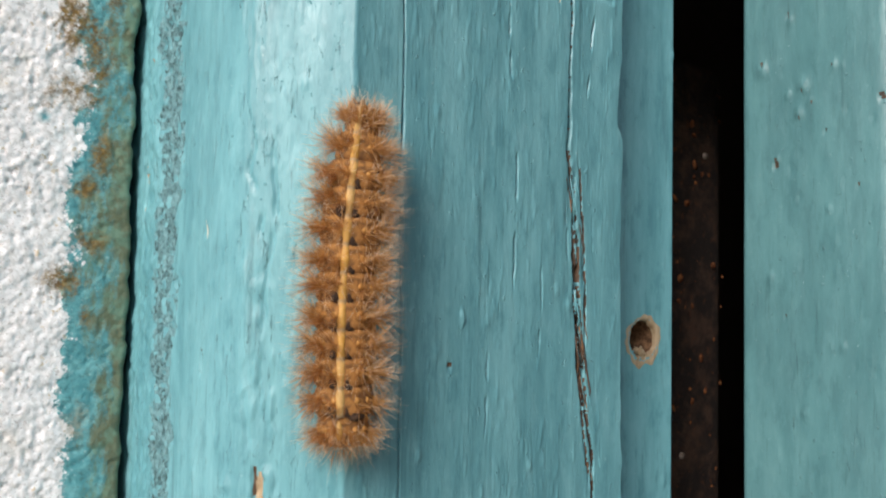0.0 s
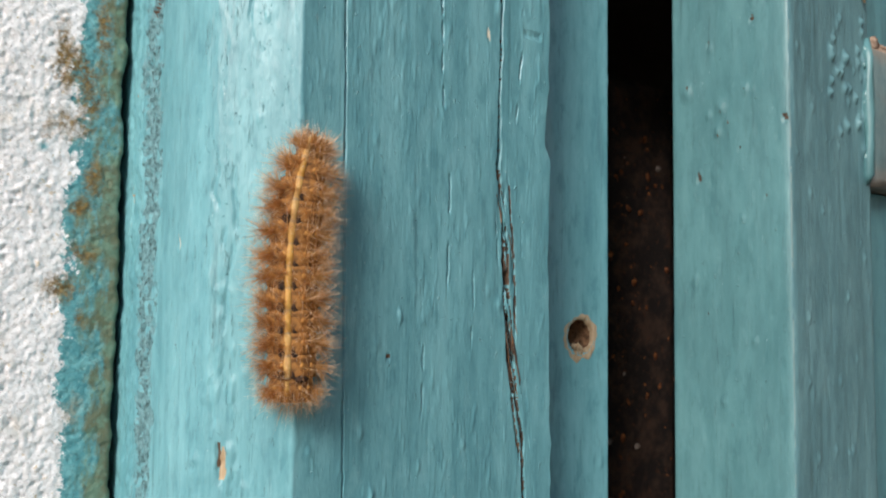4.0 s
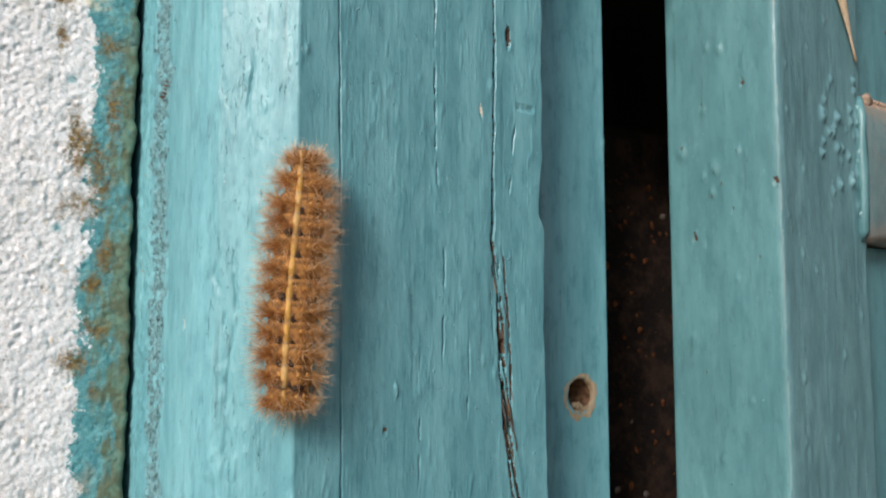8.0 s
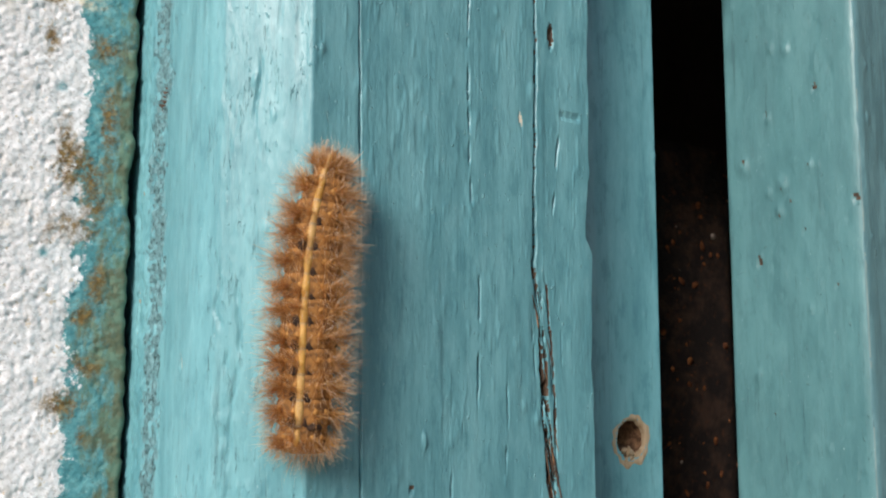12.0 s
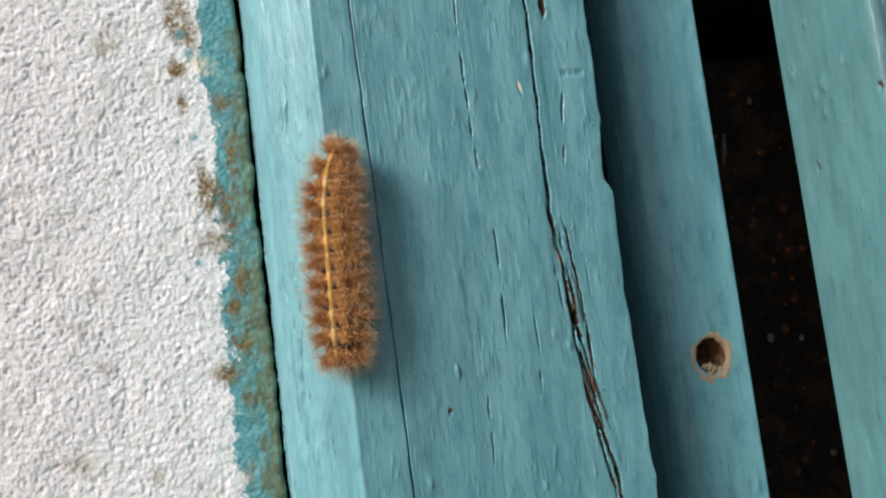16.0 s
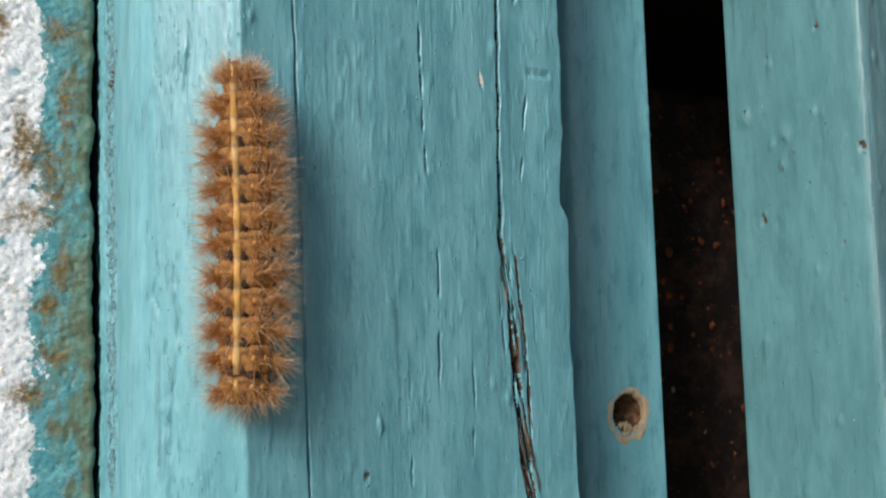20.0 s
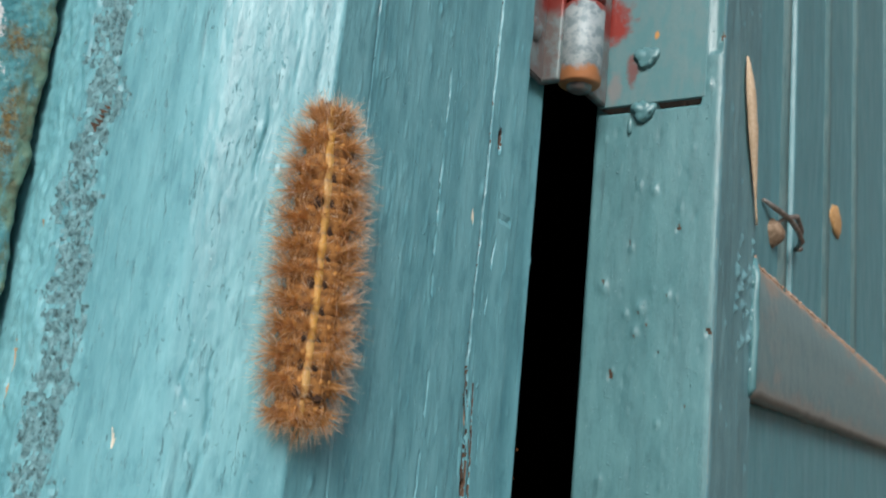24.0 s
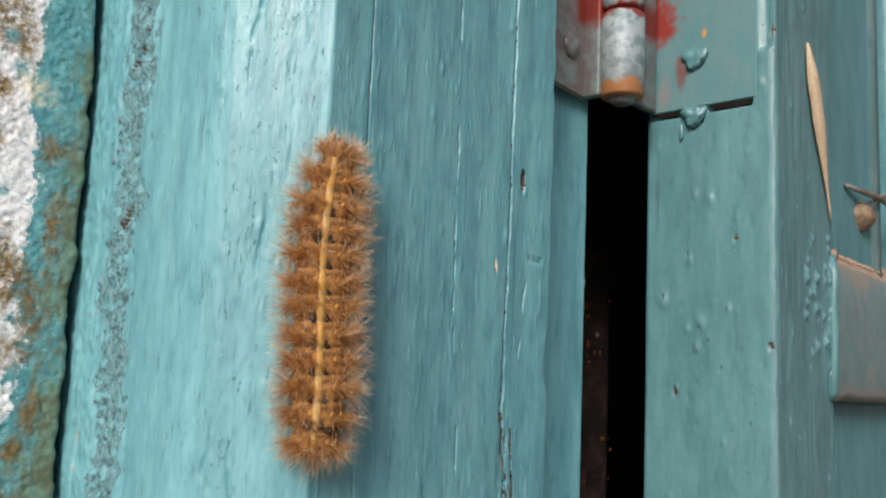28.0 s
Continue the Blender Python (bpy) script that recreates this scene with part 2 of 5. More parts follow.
def plaster():
    m = Mat("rough_white_plaster", 0.95)
    m.b.inputs["Specular IOR Level"].default_value = 0.25
    ax = m.axis()
    big = m.noise(120, 5, 0.6, 1)
    mid = m.noise(420, 5, 0.65, 2)
    fine = m.noise(1250, 4, 0.7, 3)
    sand = m.noise(1750, 5, 0.70, 14)
    c = m.mix(m.ramp(mid, 0.36, 0.56), (0.90, 0.89, 0.89), (0.985, 0.975, 0.98))
    c = m.mix(m.ramp(sand, 0.55, 0.64, 0, 0.60), c, (0.44, 0.41, 0.395))
    c = m.mix(m.ramp(m.noise(3400, 3, 0.6, 16), 0.61, 0.69, 0, 0.5), c, (0.34, 0.33, 0.32))
    c = m.mix(m.ramp(fine, 0.64, 0.72, 0, 0.6), c, (0.33, 0.32, 0.30))
    c = m.mix(m.ramp(big, 0.58, 0.72, 0, 0.35), c, (0.62, 0.54, 0.40))
    c = m.mix(m.ramp(m.noise(230, 6, 0.7, 21), 0.56, 0.68, 0, 0.42), c, (0.56, 0.54, 0.50))
    # ochre specks, thicker towards the painted edge
    ochre = m.math("ADD", m.noise(950, 4, 0.65, 17), m.ramp(ax[0], 0.010, 0.028, -0.02, 0.06))
    c = m.mix(m.ramp(ochre, 0.67, 0.74, 0, 0.7), c, (0.50, 0.37, 0.17))
    # crease darkening between the grains, painted into the colour
    grit = m.ramp(m.cells(1500, 2), 0.10, 0.75, 1.0, 0.0)
    c = m.mix(m.ramp(grit, 0.30, 0.08, 0, 0.35), c, (0.56, 0.545, 0.52))
    # paint brushed over the edge of the wall beside the frame
    edge = m.math("ADD", ax[0], m.math("MULTIPLY", m.math("SUBTRACT", m.noise(170, 7, 0.7, 5), 0.5), 0.0125))
    edge = m.math("ADD", edge, m.math("MULTIPLY", m.math("SUBTRACT", sand, 0.5), 0.0030))
    band = m.ramp(edge, 0.0284, 0.0291)
    grime = m.math("ADD", ax[0], m.math("MULTIPLY", m.math("SUBTRACT", m.noise((260, 260, 110), 7, 0.72, 6), 0.5), 0.027))
    teal = m.mix(m.ramp(m.noise(600, 4, 0.6, 8), 0.4, 0.65), (0.10, 0.32, 0.355), (0.18, 0.45, 0.475))
    teal = m.mix(m.ramp(sand, 0.52, 0.66, 0, 0.6), teal, (0.075, 0.17, 0.17))
    teal = m.mix(m.ramp(m.noise(1900, 3, 0.6, 18), 0.62, 0.70, 0, 0.5), teal, (0.40, 0.60, 0.60))
    teal = m.mix(m.ramp(grime, 0.0305, 0.0355, 0, 0.85), teal, m.mix(m.ramp(mid, 0.42, 0.6), (0.150, 0.140, 0.060), (0.175, 0.255, 0.160)))
    c = m.mix(band, c, teal)
    rag = m.noise(520, 7, 0.75, 9)
    rust = m.mix(m.ramp(fine, 0.4, 0.62), (0.15, 0.085, 0.022), (0.30, 0.195, 0.065))
    for x, z, rx, rz in ((0.0245, 1.2565, 0.0012, 0.0016), (0.0268, 1.236, 0.001, 0.0026), (0.0275, 1.2315, 0.0009, 0.0016), (0.0277, 1.2252, 0.0028, 0.0014),
                         (0.0308, 1.229, 0.0014, 0.0035), (0.0312, 1.2066, 0.0018, 0.0009), (0.0300, 1.2135, 0.0012, 0.0012), (0.0279, 1.2018, 0.0020, 0.0014),
                         (0.0262, 1.264, 0.0022, 0.0022), (0.0246, 1.250, 0.0006, 0.0022), (0.0305, 1.1975, 0.0005, 0.001), (0.0316, 1.218, 0.0008, 0.0022), (0.0322, 1.2405, 0.0009, 0.0030), (0.0318, 1.2500, 0.0014, 0.0012), (0.0250, 1.2690, 0.0016, 0.0014), (0.0278, 1.2341, 0.0016, 0.0014), (0.0242, 1.2570, 0.0010, 0.0012), (0.0239, 1.2656, 0.0012, 0.0020)):
        c = m.mix(m.math("MULTIPLY", m.spot(x, z, rx * 1.2, rz * 1.25, rag), 0.95), c, rust)
    for x, z, rx, rz in ((0.0071, 1.2185, 0.0008, 0.0018), (0.0022, 1.190, 0.0022, 0.0018), (0.0150, 1.186, 0.0010, 0.0016), (0.0115, 1.262, 0.0012, 0.002), (0.030, 1.184, 0.0012, 0.0022), (0.0134, 1.263, 0.0018, 0.0028), (0.0080, 1.2050, 0.0014, 0.0012)):
        c = m.mix(m.math("MULTIPLY", m.spot(x, z, rx, rz, rag), 0.6), c, (0.33, 0.29, 0.20))
    # islands of paint and a cream scar beside them
    for x, z, r in ((0.0253, 1.2633, 0.0007), (0.0268, 1.2594, 0.0008), (0.0262, 1.2440, 0.0005), (0.0248, 1.2215, 0.0005)):
        c = m.mix(m.math("MULTIPLY", m.spot(x, z, r * 1.3, r * 1.3, rag, 0.3), 0.95), c, (0.12, 0.36, 0.40))
    c = m.mix(m.math("MULTIPLY", m.spot(0.0285, 1.2572, 0.0020, 0.0018, rag), 0.8), c, (0.80, 0.70, 0.50))
    m.color(c)
    m.rough(m.ramp(band, 0.0, 1.0, 0.95, 0.48))
    m.bump(m.math("SUBTRACT", 1.0, sand), 0.00016, 0.5)
    m.bump(m.noise(3400, 3, 0.7, 12), 0.00008, 0.5)
    return m.m


PLASTER = plaster()


def metal_old():
    m = Mat("worn_hinge_steel", 0.42)
    n = m.noise(260, 6, 0.65, 2)
    k = m.noise((900, 900, 300), 4, 0.6, 4)
    c = m.mix(m.ramp(n, 0.40, 0.60), (0.23, 0.29, 0.29), (0.20, 0.165, 0.155))
    c = m.mix(m.ramp(k, 0.55, 0.72, 0, 0.6), c, (0.12, 0.27, 0.29))
    ax = m.axis()
    near = m.math("ADD", m.math("ABSOLUTE", m.math("SUBTRACT", ax[2], 1.2868)), m.math("MULTIPLY", m.math("SUBTRACT", n, 0.5), 0.006))
    near = m.math("MULTIPLY", m.ramp(near, 0.0015, 0.0040, 0.95, 0.0), m.ramp(ax[0], 0.1040, 0.1065))
    c = m.mix(near, c, (0.24, 0.03, 0.02))
    m.color(c)
    m.b.inputs["Metallic"].default_value = 0.25
    m.bump(k, 0.0001, 0.6)
    return m.m


def knuckle_mat():
    m = Mat("bright_worn_steel", 0.58, 0.2)
    ax = m.axis()
    n = m.noise(500, 5, 0.65, 2)
    c = m.mix(m.ramp(n, 0.42, 0.62), (0.36, 0.42, 0.43), (0.19, 0.26, 0.275))
    low = m.math("ADD", ax[2], m.math("MULTIPLY", m.math("SUBTRACT", m.noise(420, 4, 0.6, 5), 0.5), 0.005))
    c = m.mix(m.ramp(low, 1.2726, 1.2744, 0.9, 0.0), c, (0.52, 0.20, 0.06))
    red = m.math("ABSOLUTE", m.math("SUBTRACT", low, 1.2862))
    c = m.mix(m.ramp(red, 0.0006, 0.0014, 0.95, 0.0), c, (0.24, 0.03, 0.018))
    m.color(c)
    m.bump(n, 0.0001, 0.5)
    return m.m


def leaf_mat():
    m = Mat("painted_rusting_hinge_leaf", 0.42)
    ax = m.axis()
    n = m.noise((500, 500, 200), 6, 0.65, 3)
    rag = m.noise(450, 5, 0.65, 7)
    c = m.mix(m.ramp(n, 0.38, 0.62), (0.098, 0.232, 0.246), (0.132, 0.238, 0.246))
    def stain(y, z, ry, rz, col, amount):
        dy = m.math("DIVIDE", m.math("SUBTRACT", ax[1], y), ry)
        dz = m.math("DIVIDE", m.math("SUBTRACT", ax[2], z), rz)
        d = m.math("SQRT", m.math("ADD", m.math("MULTIPLY", dy, dy), m.math("MULTIPLY", dz, dz)))
        d = m.math("ADD", d, m.math("MULTIPLY", m.math("SUBTRACT", rag, 0.5), 2.0))
        return m.mix(m.math("MULTIPLY", m.ramp(d, 0.4, 1.2, 1.0, 0.0), amount), c, col)
    c = stain(0.0780, 1.2878, 0.0040, 0.0048, (0.26, 0.025, 0.015), 0.95)
    c = stain(0.0790, 1.2950, 0.0014, 0.0080, (0.26, 0.03, 0.02), 0.9)
    c = stain(0.0738, 1.2775, 0.0012, 0.0030, (0.18, 0.06, 0.05), 0.85)
    c = stain(0.0770, 1.2740, 0.0016, 0.0040, (0.25, 0.20, 0.19), 0.6)
    c = stain(0.0695, 1.2838, 0.0005, 0.0009, (0.6, 0.28, 0.06), 0.9)
    m.color(c)
    m.bump(n, 0.00018, 0.6)
    return m.m


STEEL, KNUCKLE, LEAF = metal_old(), knuckle_mat(), leaf_mat()


def plain(name, a, b, rough=0.6, scale=900.0, bump=0.0001, metal=0.0):
    m = Mat(name, rough, metal)
    n = m.noise(scale, 4, 0.6, 2)
    m.color(m.mix(m.ramp(n, 0.35, 0.65), a, b))
    m.bump(n, bump, 0.6)
    return m.m


def strap_mat():
    m = Mat("greyed_dusty_rail_paint", 0.55)
    n = m.noise((60, 60, 110), 6, 0.65, 2)
    k = m.noise(900, 4, 0.6, 3)
    c = m.mix(m.ramp(n, 0.50, 0.74), (0.172, 0.258, 0.262), (0.285, 0.262, 0.235))
    c = m.mix(m.ramp(k, 0.55, 0.72, 0, 0.5), c, (0.11, 0.20, 0.22))
    c = m.mix(m.ramp(m.noise((420, 420, 160), 6, 0.7, 6), 0.46, 0.62, 0, 0.65), c, (0.115, 0.195, 0.21))
    c = m.mix(m.ramp(m.noise((190, 190, 130), 6, 0.72, 11), 0.50, 0.64, 0, 0.55), c, (0.120, 0.225, 0.238))
    c = m.mix(m.ramp(m.noise((1500, 1500, 500), 5, 0.7, 12), 0.60, 0.72, 0, 0.5), c, (0.34, 0.36, 0.34))
    # dust that has settled over the upper edge and soil along the lower one
    ax = m.axis()
    up = m.math("ADD", m.math("ADD", ax[2], m.math("MULTIPLY", m.math("SUBTRACT", ax[0], 0.145), 0.021)), m.math("MULTIPLY", m.math("SUBTRACT", n, 0.5), 0.012))
    c = m.mix(m.ramp(up, 1.2425, 1.2465, 0, 0.45), c, (0.33, 0.24, 0.17))
    c = m.mix(m.ramp(up, 1.2235, 1.2262, 0.5, 0), c, (0.30, 0.235, 0.19))
    m.color(c)
    m.bump(k, 0.0002, 0.5)
    m.bump(m.noise(260, 4, 0.6, 8), 0.0005, 0.5)
    return m.m


STRAP = strap_mat()
DUST = plain("brown_dust", (0.28, 0.19, 0.13), (0.45, 0.335, 0.255), 0.95, 1100, 0.0004)
RUSTFLAKE = plain("rust_flake", (0.14, 0.045, 0.016), (0.36, 0.13, 0.04), 0.9)
PALEFLAKE = plain("pale_flake", (0.24, 0.19, 0.15), (0.36, 0.30, 0.26), 0.9)
STRAW = plain("dry_straw", (0.48, 0.36, 0.23), (0.58, 0.46, 0.32), 0.7, 1200)
HUSK = plain("dry_brown_husk", (0.17, 0.115, 0.07), (0.29, 0.21, 0.14), 0.8)
WIRE = plain("dull_wire", (0.20, 0.18, 0.16), (0.38, 0.35, 0.32), 0.5, 900, 0.0001, 0.6)
ORANGE = plain("orange_resin", (0.46, 0.25, 0.09), (0.60, 0.39, 0.19), 0.6)
EARTH = plain("packed_earth", (0.09, 0.077, 0.06), (0.17, 0.15, 0.12), 0.95, 3.0, 0.02)


# ---- geometry helpers ----
def hash2(ix, iy, seed):
    h = np.sin(ix * 127.1 + iy * 311.7 + seed * 74.7) * 43758.5453
    return h - np.floor(h)


def vnoise(x, y, seed=0.0):
    ix, iy = np.floor(x), np.floor(y)
    fx, fy = x - ix, y - iy
    fx, fy = fx * fx * (3 - 2 * fx), fy * fy * (3 - 2 * fy)
    a, b = hash2(ix, iy, seed), hash2(ix + 1, iy, seed)
    c, d = hash2(ix, iy + 1, seed), hash2(ix + 1, iy + 1, seed)
    return (a * (1 - fx) + b * fx) * (1 - fy) + (c * (1 - fx) + d * fx) * fy - 0.5


def fbm(x, y, seed=0.0, octaves=4, gain=0.5):
    total, amp = 0.0, 1.0
    for k in range(octaves):
        total = total + amp * vnoise(x * 2 ** k, y * 2 ** k, seed + 13.1 * k)
        amp *= gain
    return total


def smooth(e0, e1, x):
    t = np.clip((x - e0) / (e1 - e0), 0, 1)
    return t * t * (3 - 2 * t)


def grid_mesh(name, P, mats, index=None, skirt=None):
    """A mesh over an (n, m, 3) array of places; index: an (n-1, m-1) array of material slots."""
    n, m = P.shape[:2]
    ids = np.arange(n * m).reshape(n, m)
    quads = np.stack([ids[:-1, :-1], ids[1:, :-1], ids[1:, 1:], ids[:-1, 1:]], -1).reshape(-1, 4)
    if index is not None:
        keep = index.reshape(-1) >= 0
        quads, index = quads[keep], index.reshape(-1)[keep]
    me = bpy.data.meshes.new(name)
    me.vertices.add(n * m)
    me.vertices.foreach_set("co", P.reshape(-1).astype(np.float32))
    me.loops.add(quads.size)
    me.loops.foreach_set("vertex_index", quads.reshape(-1).astype(np.int32))
    me.polygons.add(len(quads))
    me.polygons.foreach_set("loop_start", np.arange(0, quads.size, 4, dtype=np.int32))
    if index is not None:
        me.polygons.foreach_set("material_index", index.reshape(-1).astype(np.int32))
    me.polygons.foreach_set("use_smooth", np.ones(len(quads), dtype=bool))
    for mt in mats:
        me.materials.append(mt)
    me.update(calc_edges=True)
    me.validate()
    return me


def mesh_of(name, bm, mat, smooth_shade=True):
    me = bpy.data.meshes.new(name)
    bm.normal_update()
    bm.to_mesh(me)
    bm.free()
    for mt in (mat if isinstance(mat, (list, tuple)) else [mat]):
        me.materials.append(mt)
    for p in me.polygons:
        p.use_smooth = smooth_shade
    return me


def part(name, bm, mat, parent=None, label="", smooth_shade=True, at=None):
    ob = new(name, mesh_of(name, bm, mat, smooth_shade) if isinstance(bm, bmesh.types.BMesh) else bm)
    if parent is not None:
        ob.parent = parent
    if at is not None:
        ob.matrix_basis = at
    if label:
        ob["label"] = label
    return ob


def box(x0, x1, y0, y1, z0, z1, bevel=0.0, segs=2):
    bm = bmesh.new()
    bmesh.ops.create_cube(bm, size=1.0)
    for v in bm.verts:
        v.co = Vector(((x0 + x1) / 2 + v.co.x * (x1 - x0), (y0 + y1) / 2 + v.co.y * (y1 - y0), (z0 + z1) / 2 + v.co.z * (z1 - z0)))
    if bevel:
        bmesh.ops.bevel(bm, geom=bm.edges[:], offset=bevel, segments=segs, affect="EDGES", profile=0.6)
    return bm


def blob(r, sx=1, sy=1, sz=1, rough=0.0, seed=0, sub=2):
    bm = bmesh.new()
    bmesh.ops.create_icosphere(bm, subdivisions=sub, radius=1.0)
    for v in bm.verts:
        k = 1 + rough * noise.noise(v.co * 1.7 + Vector((seed, seed * 2.3, 0)))
        v.co = Vector((v.co.x * sx, v.co.y * sy, v.co.z * sz)) * r * k
    return bm


def tube(points, radii, sides=8):
    bm = bmesh.new()
    rings = []
    pts = [Vector(p) for p in points]
    for i, p in enumerate(pts):
        d = (pts[min(i + 1, len(pts) - 1)] - pts[max(i - 1, 0)]).normalized()
        q = d.to_track_quat("Z", "Y")
        rings.append([bm.verts.new(p + q @ Vector((math.cos(a) * radii[i], math.sin(a) * radii[i], 0))) for a in (2 * math.pi * k / sides for k in range(sides))])
    for a, b in zip(rings, rings[1:]):
        for k in range(sides):
            bm.faces.new((a[k], a[(k + 1) % sides], b[(k + 1) % sides], b[k]))
    bm.faces.new(rings[0][::-1])
    bm.faces.new(rings[-1])
    return bm


# the stretch of height that the camera passes near is modelled finely
ZF = np.concatenate([[0.0, 0.4, 0.8, 1.0, 1.10, 1.14], np.arange(1.155, 1.3151, 0.0005), [1.33, 1.36, 1.45, 1.7, 2.05]])


def profile(corners, steps):
    """Samples along a line of corners in plan, with each sample's outward normal."""
    out, nor, pos = [], [], []
    for i, (a, b) in enumerate(zip(corners, corners[1:])):
        a, b, step = np.array(a), np.array(b), steps[min(i, len(steps) - 1)]
        d = b - a
        length = np.linalg.norm(d)
        count = max(2, int(length / step))
        k = (np.arange(count) + 0.5) / count
        out.append(a + k[:, None] * d)
        nor.append(np.repeat([[d[1] / length, -d[0] / length]], count, 0))
    out, nor = np.concatenate(out), np.concatenate(nor)
    soft = nor.copy()
    for _ in range(3):
        soft[1:-1] = (soft[:-2] + soft[1:-1] + soft[2:]) / 3
    nor = soft / np.linalg.norm(soft, axis=1)[:, None]
    for _ in range(2):
        out[1:-1] = (out[:-2] + 2 * out[1:-1] + out[2:]) / 4
    return out, nor


def splits(x, z, path, width, depth, ragged, seed):
    """The depth of a split in the wood that follows path (x over z), and how much bare wood shows."""
    zs = [p[1] for p in path]
    xc = np.interp(z, zs[::-1], [p[0] for p in path][::-1])
    xc = xc + 0.45 * ragged * fbm(z * 300, z * 0 + seed, seed, 5, 0.62)
    w = width * (0.65 + 0.9 * np.clip(fbm(z * 260, z * 0, seed + 5, 3) + 0.5, 0, 1.2))
    ends = smooth(zs[-1], zs[-1] + 0.004, z) * (1 - smooth(zs[0] - 0.004, zs[0], z))
    g = np.exp(-((x - xc) / w) ** 4) * ends
    return depth * g, g


# ---- the door frame ----
FACE, SIDE, STEP, REBATE, JAMB = 0.0763, 0.0368, 0.0882, 0.0860, 0.1116


def door_frame():
    line, nor = profile([(SIDE, 0.150), (SIDE - 0.0002, 0.1115), (SIDE, 0.0990), (0.0371, 0.0890), (0.0374, 0.0872), (0.0380, 0.0855), (0.0388, 0.0840), (0.0400, 0.0827), (0.0466, FACE), (0.0740, FACE), (STEP, FACE), (STEP + 0.0001, 0.1050), (0.0950, 0.1050), (0.0957, 0.0968), (0.0963, 0.0940), (0.0970, 0.0918), (0.0978, 0.0902), (0.0988, 0.0890), (0.1000, 0.0882), (0.1020, 0.0875), (JAMB, REBATE), (JAMB, 0.130)],
                        (0.0006, 0.00025, 0.00025, 0.0002, 0.0002, 0.0002, 0.0002, 0.0002, 0.00012, 0.00011, 0.0004, 0.0006, 0.0004, 0.0002, 0.0002, 0.0002, 0.0002, 0.0002, 0.0002, 0.0002, 0.0006))
    n = len(line)
    X = np.repeat(line[:, 0][:, None], len(ZF), 1)
    Y = np.repeat(line[:, 1][:, None], len(ZF), 1)
    Z = np.repeat(ZF[None, :], n, 0)
    s = np.concatenate([[0], np.cumsum(np.linalg.norm(np.diff(line, axis=0), axis=1))])[:, None] + Z * 0
    face = smooth(0.0462, 0.0472, X) * (1 - smooth(STEP - 0.0006, STEP, X)) * (Y < FACE + 0.002)
    side = (X < 0.0373) * 1.0
    rebate = (X > STEP + 0.010) * (Y > 0.084) * (Y < 0.0890)
    h = 0.000018 * fbm(s * 900, Z * 90, 1, 4) + 0.00002 * fbm(s * 2600, Z * 400, 2, 3) + (0.00004 + 0.00006 * face) * fbm(s * 160, Z * 20, 3, 3)
    # long brush and grain ridges on the face
    ridge = fbm(s * 800, Z * 30, 8, 4, 0.6)
    h += face * 0.00002 * smooth(0.22, 0.5, ridge) - face * 0.00003 * smooth(0.40, 0.62, fbm(s * 1500, Z * 110, 9, 4, 0.65))
    h += face * 0.00008 * smooth(0.30, 0.55, fbm(s * 1100, Z * 420, 10, 3, 0.6))
    # weathered back strip of the side
    wobble = Y + 0.0018 * fbm(Z * 140, s * 0, 21, 4) + 0.0030 * fbm(s * 700, Z * 500, 23, 4, 0.65)
    strip = smooth(0.0985, 0.0998, wobble) * (1 - smooth(0.1045, 0.1062, wobble)) * side
    flake = fbm(s * 1500, Z * 800, 11, 5, 0.65)
    behind_strip = side * smooth(0.0980, 0.0995, wobble)
    h += behind_strip * (0.00034 * fbm(s * 1900, Z * 1250, 17, 4, 0.68) + 0.0003 * fbm(s * 300, Z * 200, 19, 3)) - strip * 0.0004 * (1 - smooth(-0.02, 0.06, flake))
    # crazed paint on the chamfer
    cham = smooth(0.0368, 0.0378, X) * (1 - smooth(0.0455, 0.0465, X)) * (Y < 0.088)
    craze = np.abs(fbm(s * 420, Z * 170, 31, 4, 0.6))
    h -= cham * 0.00006 * (1 - smooth(0.0, 0.05, craze)) * smooth(0.02, 0.25, fbm(s * 130, Z * 60, 33, 3) + 0.12)
    h += cham * (0.00005 * fbm(s * 2300, Z * 500, 35, 3, 0.6) - 0.00006 * smooth(0.30, 0.45, fbm(s * 1700, Z * 260, 36, 3, 0.6)))
    low = smooth(1.212, 1.182, Z) * np.exp(-((X - 0.0402) / 0.0025) ** 2) * cham
    h += low * 0.0003 * smooth(0.08, 0.2, fbm(s * 520, Z * 260, 37, 4, 0.6))
    # the arris between chamfer and face stands a little proud
    h += 0.00010 * np.exp(-((X - 0.0464) / 0.00035) ** 2) * (Y < FACE + 0.002)
    # small lumps of paint and grit
    rng = np.random.RandomState(4)
    for k in range(150):
        zc, sc = rng.uniform(1.165, 1.30), rng.uniform(s[0, 0] + 0.04, s[-1, 0] - 0.02)
        r = rng.uniform(0.00022, 0.0005)
        i0, i1 = np.searchsorted(s[:, 0], (sc - 4 * r, sc + 4 * r))
        j0, j1 = np.searchsorted(ZF, (zc - 6 * r, zc + 6 * r))
        d2 = ((s[i0:i1, j0:j1] - sc) / r) ** 2 + ((Z[i0:i1, j0:j1] - zc) / (r * rng.uniform(1, 2))) ** 2
        h[i0:i1, j0:j1] += np.exp(-d2) * rng.uniform(0.0001, 0.00028)
    bare = np.zeros_like(h)
    raw = np.zeros_like(h)
    chip = np.zeros_like(h)
    onface = (Y < FACE + 0.0012) * 1.0
